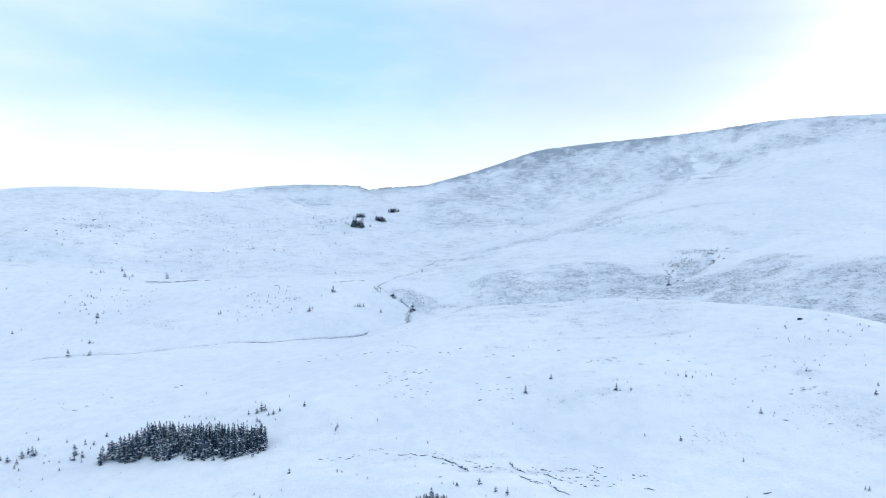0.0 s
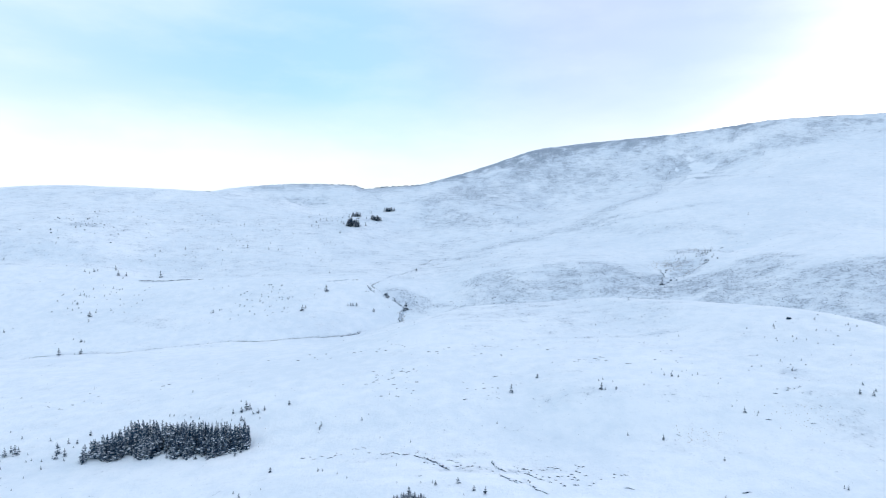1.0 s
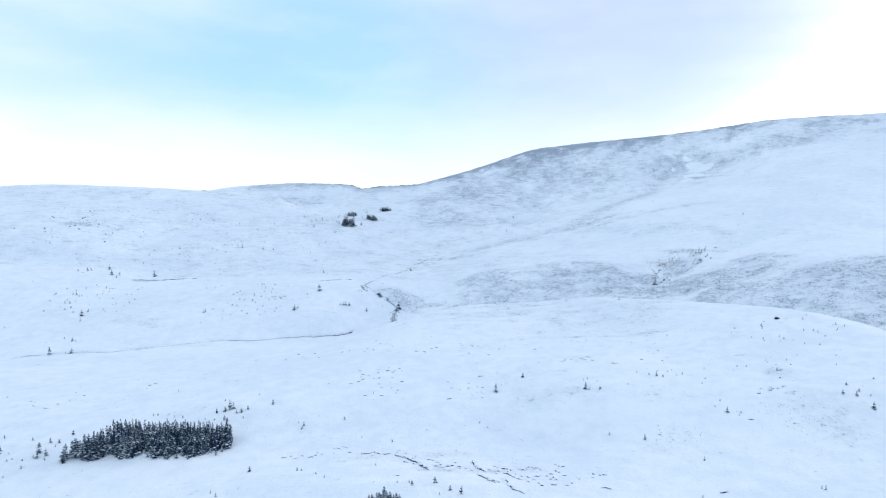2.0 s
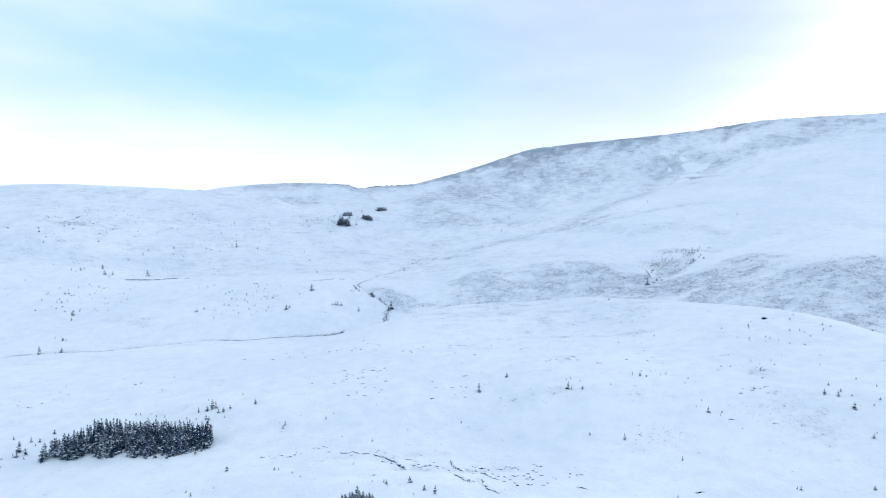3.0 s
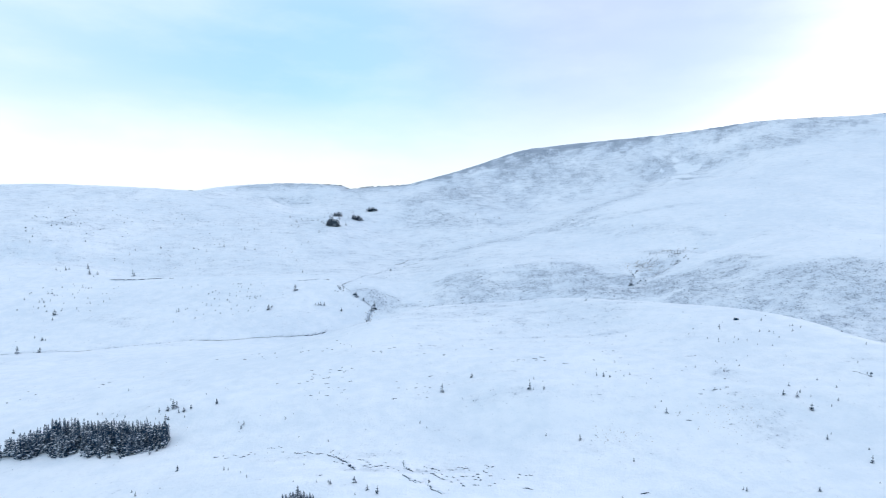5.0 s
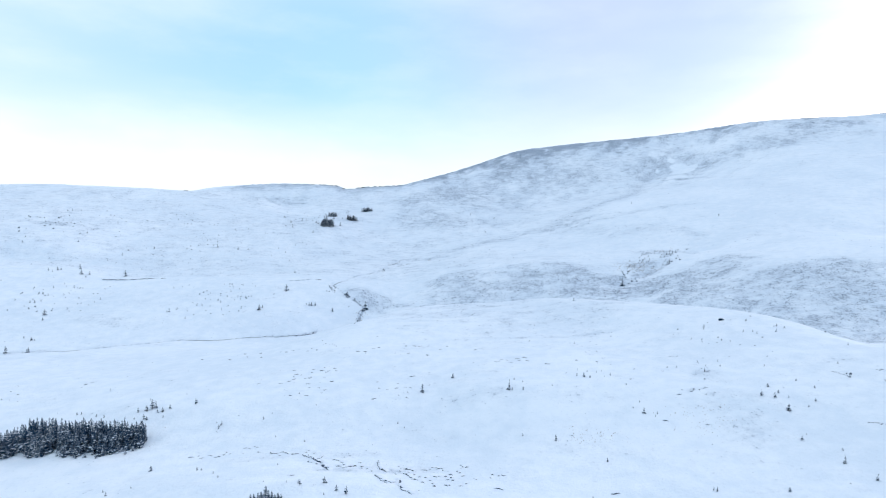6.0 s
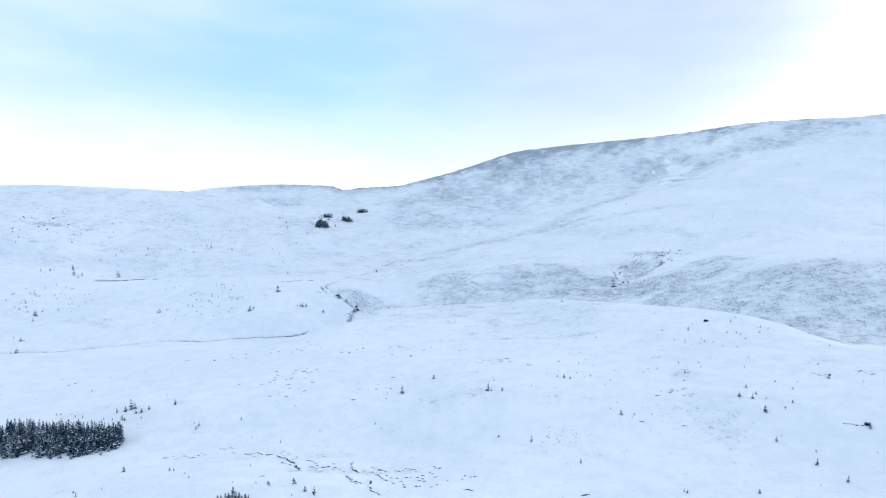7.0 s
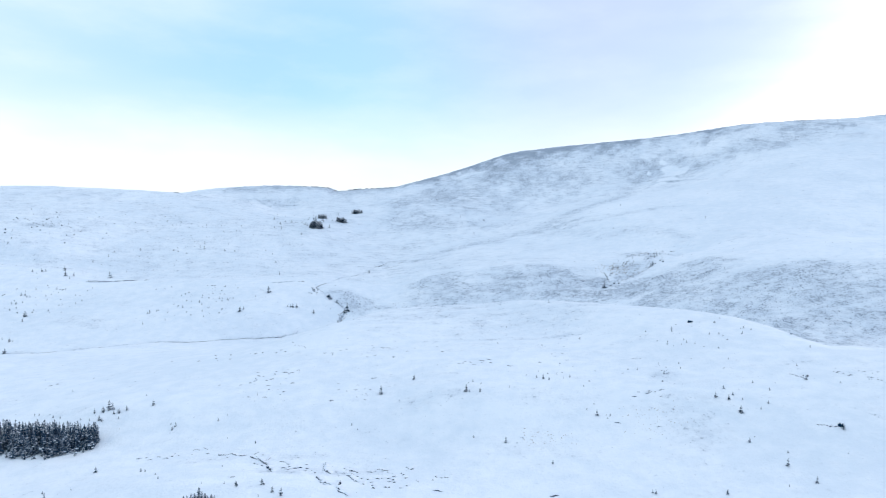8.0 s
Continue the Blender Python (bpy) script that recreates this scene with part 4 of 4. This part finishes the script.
# ---- low shrubs ----


def shrub_mesh(seed):
    """A low frosted bush one metre high, wider than tall."""
    rng = random.Random(seed)
    v, f = [], []
    for k in range(22):
        a, up = rng.uniform(0, 6.283), rng.uniform(0.15, 1.4)
        r = rng.uniform(0.55, 1.0)
        tip = (0.8 * r * math.cos(a) * math.cos(up), 0.8 * r * math.sin(a) * math.cos(up), r * math.sin(up))
        octa(v, f, tip, (0.12 * math.cos(a), 0.12 * math.sin(a), -0.1), 0.16, 0.12, (0, 0, 1))
    return mesh_of("low_shrub", v, f, NEEDLES)


SHRUBS = [shrub_mesh(s) for s in (51, 52, 53, 54)]
shrub_rng = random.Random(19)
for cx, cy, wide, deep, count, size in SHRUB_FIELDS + SCRUB_KNOTS:
    for k in range(count):
        x, y = cx + wide * shrub_rng.uniform(-1, 1), cy + deep * shrub_rng.uniform(-1, 1)
        h = size * shrub_rng.uniform(0.5, 1.2)
        bush = new("low_shrub", shrub_rng.choice(SHRUBS))
        bush.matrix_basis = pose(x, y, land_at(x, y), 0, 0, shrub_rng.uniform(0, 360)) @ Matrix.Diagonal((h, h, h, 1))
        tagged(bush, "small dark shrub standing out of the snow", "shrub", "low shrubs")


# ---- peat banks ----


SCRAPS = {"peat_face": ([], []), "snow_cap": ([], [])}


def peat_bank(x, y, length, turn, height, seed, even=0.0, scrap=False):
    """A low turf bank: an uneven snow cap over a dark broken face that looks down the slope."""
    rng = random.Random(seed)
    n = max(9, min(25, int(length * 3)))
    face_v, face_f, cap_v, cap_f = [], [], [], []
    thick, drift = 0.8, 0.0
    for k in range(n):
        f = k / (n - 1)
        px = (f - 0.5) * length
        taper = math.sin(math.pi * min(max(f, 0.03), 0.97)) ** 0.7
        thick = even + (1 - even) * (0.45 * thick + 0.55 * rng.uniform(0.15, 1.5))
        drift = 0.7 * drift + rng.uniform(-0.22, 0.22)
        h = height * taper * thick
        bend = 0.08 * length * math.sin(f * 4.2 + seed) + drift * (1 - even)
        face_v += [(px, bend - 0.55 * h, -0.4), (px, bend - 0.2 * h, h * 0.5), (px, bend + 0.1 * h, h)]
        cap_v += [(px, bend + 0.02 * h, h * 0.98), (px, bend + 0.12 * h, h + 0.05), (px, bend + 0.9, h * 0.7 + 0.02), (px, bend + 2.6, -0.3)]
        if k:
            a, b = 3 * k - 3, 3 * k
            face_f += [(a, b, b + 1, a + 1), (a + 1, b + 1, b + 2, a + 2)]
            a, b = 4 * k - 4, 4 * k
            cap_f += [(a + j, b + j, b + j + 1, a + j + 1) for j in range(3)]
    place = pose(x, y, land_at(x, y), 0, 0, turn)
    if scrap:
        for name, verts, faces in (("peat_face", face_v, face_f), ("snow_cap", cap_v, cap_f)):
            k = len(SCRAPS[name][0])
            SCRAPS[name][0].extend(place @ Vector(v) for v in verts)
            SCRAPS[name][1].extend(tuple(i + k for i in f) for f in faces)
        return
    bank = new("peat_bank")
    part("peat_face", mesh_of("peat_face", face_v, face_f, PEAT), bank)
    part("snow_cap", mesh_of("snow_cap", cap_v, cap_f, SNOW_LOAD, True), bank)
    bank.matrix_basis = place
    tagged(bank, "eroded dark peat bank under a lip of snow", "peat bank", "peat banks")


seed = 100
for field, (cx, cy, wide, deep, count, length, turn) in enumerate(PEAT_FIELDS):
    rng = random.Random(seed)
    for k in range(count):
        seed += 1
        peat_bank(cx + rng.uniform(-wide, wide), cy + rng.uniform(-deep, deep), length * rng.uniform(0.25, 0.95), turn + rng.uniform(-25, 25), rng.uniform(0.12, 0.34), seed, 0.0, field >= len(PEAT_FIELDS_A) - 1)
for chain, gap, stout in PEAT_CHAINS:
    rng = random.Random(seed)
    for (ax, ay), (bx, by) in zip(chain, chain[1:]):
        span = math.hypot(bx - ax, by - ay)
        steps = max(1, round(1.35 * span / gap))
        for k in range(steps):
            seed += 1
            if rng.random() < (0.4 if stout < 0.2 else 0.06):
                continue
            f = (k + 0.5 + rng.uniform(-0.25, 0.25)) / steps
            lean = math.degrees(math.atan2(by - ay, bx - ax))
            lean = (lean + 90) % 180 - 90
            peat_bank(ax + (bx - ax) * f + rng.uniform(-0.4, 0.4), ay + (by - ay) * f + rng.uniform(-1, 1) * (2.6 if stout < 0.2 else 0.6), gap * rng.uniform(0.6, 1.35),
                      lean * rng.uniform(0.75, 1.0) + rng.uniform(-12, 12), stout * rng.uniform(0.4, 1.25), seed, 0.75 if gap > 10 else 0.0, stout < 0.2)
for x, y, length, turn in PEAT_BANKS:
    seed += 1
    peat_bank(x, y, length, turn, 0.16 + 0.05 * min(length, 8), seed, 0.75 if length > 9 else 0.0)

scraps = new("peat_scraps")
for name, mat in (("peat_face", PEAT), ("snow_cap", SNOW_LOAD)):
    tagged(part(name, mesh_of(name, *SCRAPS[name], mat), scraps), kind="stuff")
tagged(scraps, "many small scraps of bare peat across the far moor", "peat", kind="stuff")

# ---- rocks along the skyline ----


def rock_outcrop(x, y, wide, high, seed):
    rng = random.Random(seed)
    bm = bmesh.new()
    bmesh.ops.create_icosphere(bm, subdivisions=2, radius=1)
    for v in bm.verts:
        bump = 1 + 0.5 * noise.noise(v.co * 1.6 + Vector((seed, 0, 0))) + 0.25 * noise.noise(v.co * 4 + Vector((0, seed, 0)))
        v.co = Vector((v.co.x * wide * bump, v.co.y * wide * 0.6 * bump, max(v.co.z, -0.4) * high * bump))
    mesh = bpy.data.meshes.new("rock_outcrop")
    bm.to_mesh(mesh)
    bm.free()
    mesh.materials.append(STONE)
    ob = new("rock_outcrop", mesh)
    ob.matrix_basis = pose(x, y, land_at(x, y), 0, 0, rng.uniform(-20, 20))
    tagged(ob, "dark rocky outcrop breaking the snow on the skyline", "rock", "skyline rocks")


rock_rng = random.Random(3)
for k in range(16):
    x = -250 + 13 * k + rock_rng.uniform(-4, 4)
    if abs(x + 177) > 5:
        rock_outcrop(x, float(curve(*list(zip(*LINES["top"]))[:2], np.array([x]))[0]) - rock_rng.uniform(2, 8), rock_rng.uniform(3, 8), rock_rng.uniform(0.8, 2.0), 300 + k)

rock_outcrop(-466, 1192, 5.0, 1.4, 340)

# ---- heather and grass poking through the snow ----


def tufts(name, x, y, cover, low, high, mat, label, rng):
    """Many small upright tufts, each a four-sided tussock sunk into the snow."""
    z = land(x, y, cover)
    n = len(x)
    size = (low + (high - low) * rng.random(n) ** 2.2) * (0.34 + np.clip(y, 150, 950) / 800)
    verts = np.zeros((n, 5, 3))
    for k in range(4):
        a = rng.random(n) * 0.7 + k * 1.5708
        r = size * (0.6 + rng.random(n) * 0.8)
        verts[:, k] = np.stack([x + r * 1.9 * np.cos(a), y + r * np.sin(a), z - 0.25], -1)
    verts[:, 4] = np.stack([x + size * 0.6 * (rng.random(n) - 0.5), y + 0.1 * size, z + size * (0.5 + 0.6 * rng.random(n))], -1)
    base = (np.arange(n) * 5)[:, None, None]
    tris = (base + np.array([[0, 1, 4], [1, 2, 4], [2, 3, 4], [3, 0, 4]])[None]).reshape(-1, 3)
    mesh = bpy.data.meshes.new(name)
    mesh.vertices.add(n * 5)
    mesh.vertices.foreach_set("co", verts.astype(np.float32).ravel())
    mesh.loops.add(tris.size)
    mesh.loops.foreach_set("vertex_index", tris.astype(np.int32).ravel())
    mesh.polygons.add(len(tris))
    mesh.polygons.foreach_set("loop_start", np.arange(0, tris.size, 3, dtype=np.int32))
    mesh.update(calc_edges=True)
    mesh.materials.append(mat)
    tagged(new(name, mesh), label, name.replace("_", " "), kind="stuff")


def clustered(x, y):
    """Tufts gather in clumps of two sizes."""
    return np.clip(0.55 + 1.9 * ripple(x, y, 7, 41) + 1.7 * ripple(x, y, 2.8, 42) + 1.2 * ripple(x, y, 19, 43), 0, 1.8)


def build_heather():
    rng = np.random.default_rng(8)
    # many tries over the whole view, kept where the cover is thin
    y = 150 * (1500 / 150) ** rng.random(300000)
    x = (rng.random(len(y)) * 2 - 1) * (120 + 0.82 * y)
    # the rough slope beyond the bench and the hill above it carry most
    x = np.concatenate([x, -60 + 660 * rng.random(280000), -60 + 1160 * rng.random(170000)])
    y = np.concatenate([y, 400 + 400 * rng.random(280000), 950 + 540 * rng.random(170000)])
    cover = heather_and_shade(x, y)
    keep = rng.random(len(y)) < np.clip(cover * 0.8 - 0.24, 0.003, 0.36) * clustered(x, y) * np.where((x < -40) & (y > 740), 0.25, np.where(y > 950, 0.55, 1))
    x, y, cover = x[keep], y[keep], cover[keep]
    tufts("heather", x, y, cover, 0.13, 0.44, HEATHER, "dull grey heather tussocks poking through thin snow", rng)


# Tufts of bleached grass: centre, half sizes, number.
GRASS_FIELDS = [(288, 716, 26, 30, 800), (342, 776, 22, 14, 240), (118, 250, 12, 8, 170), (172, 258, 18, 12, 260), (-76, 262, 3, 9, 60), (20, 885, 40, 10, 70), (-38, 655, 7, 18, 60)]


def build_grass():
    rng = np.random.default_rng(12)
    xs, ys = [], []
    for cx, cy, wide, deep, count in GRASS_FIELDS:
        xs.append(cx + wide * rng.normal(0, 0.5, count))
        ys.append(cy + deep * rng.normal(0, 0.5, count))
    x, y = np.concatenate(xs), np.concatenate(ys)
    keep = rng.random(len(x)) < clustered(x, y)
    x, y = x[keep], y[keep]
    tufts("dead_grass", x, y, heather_and_shade(x, y), 0.16, 0.5, GRASS, "bleached reddish grass tufts standing out of the snow", rng)


build_heather()
build_grass()
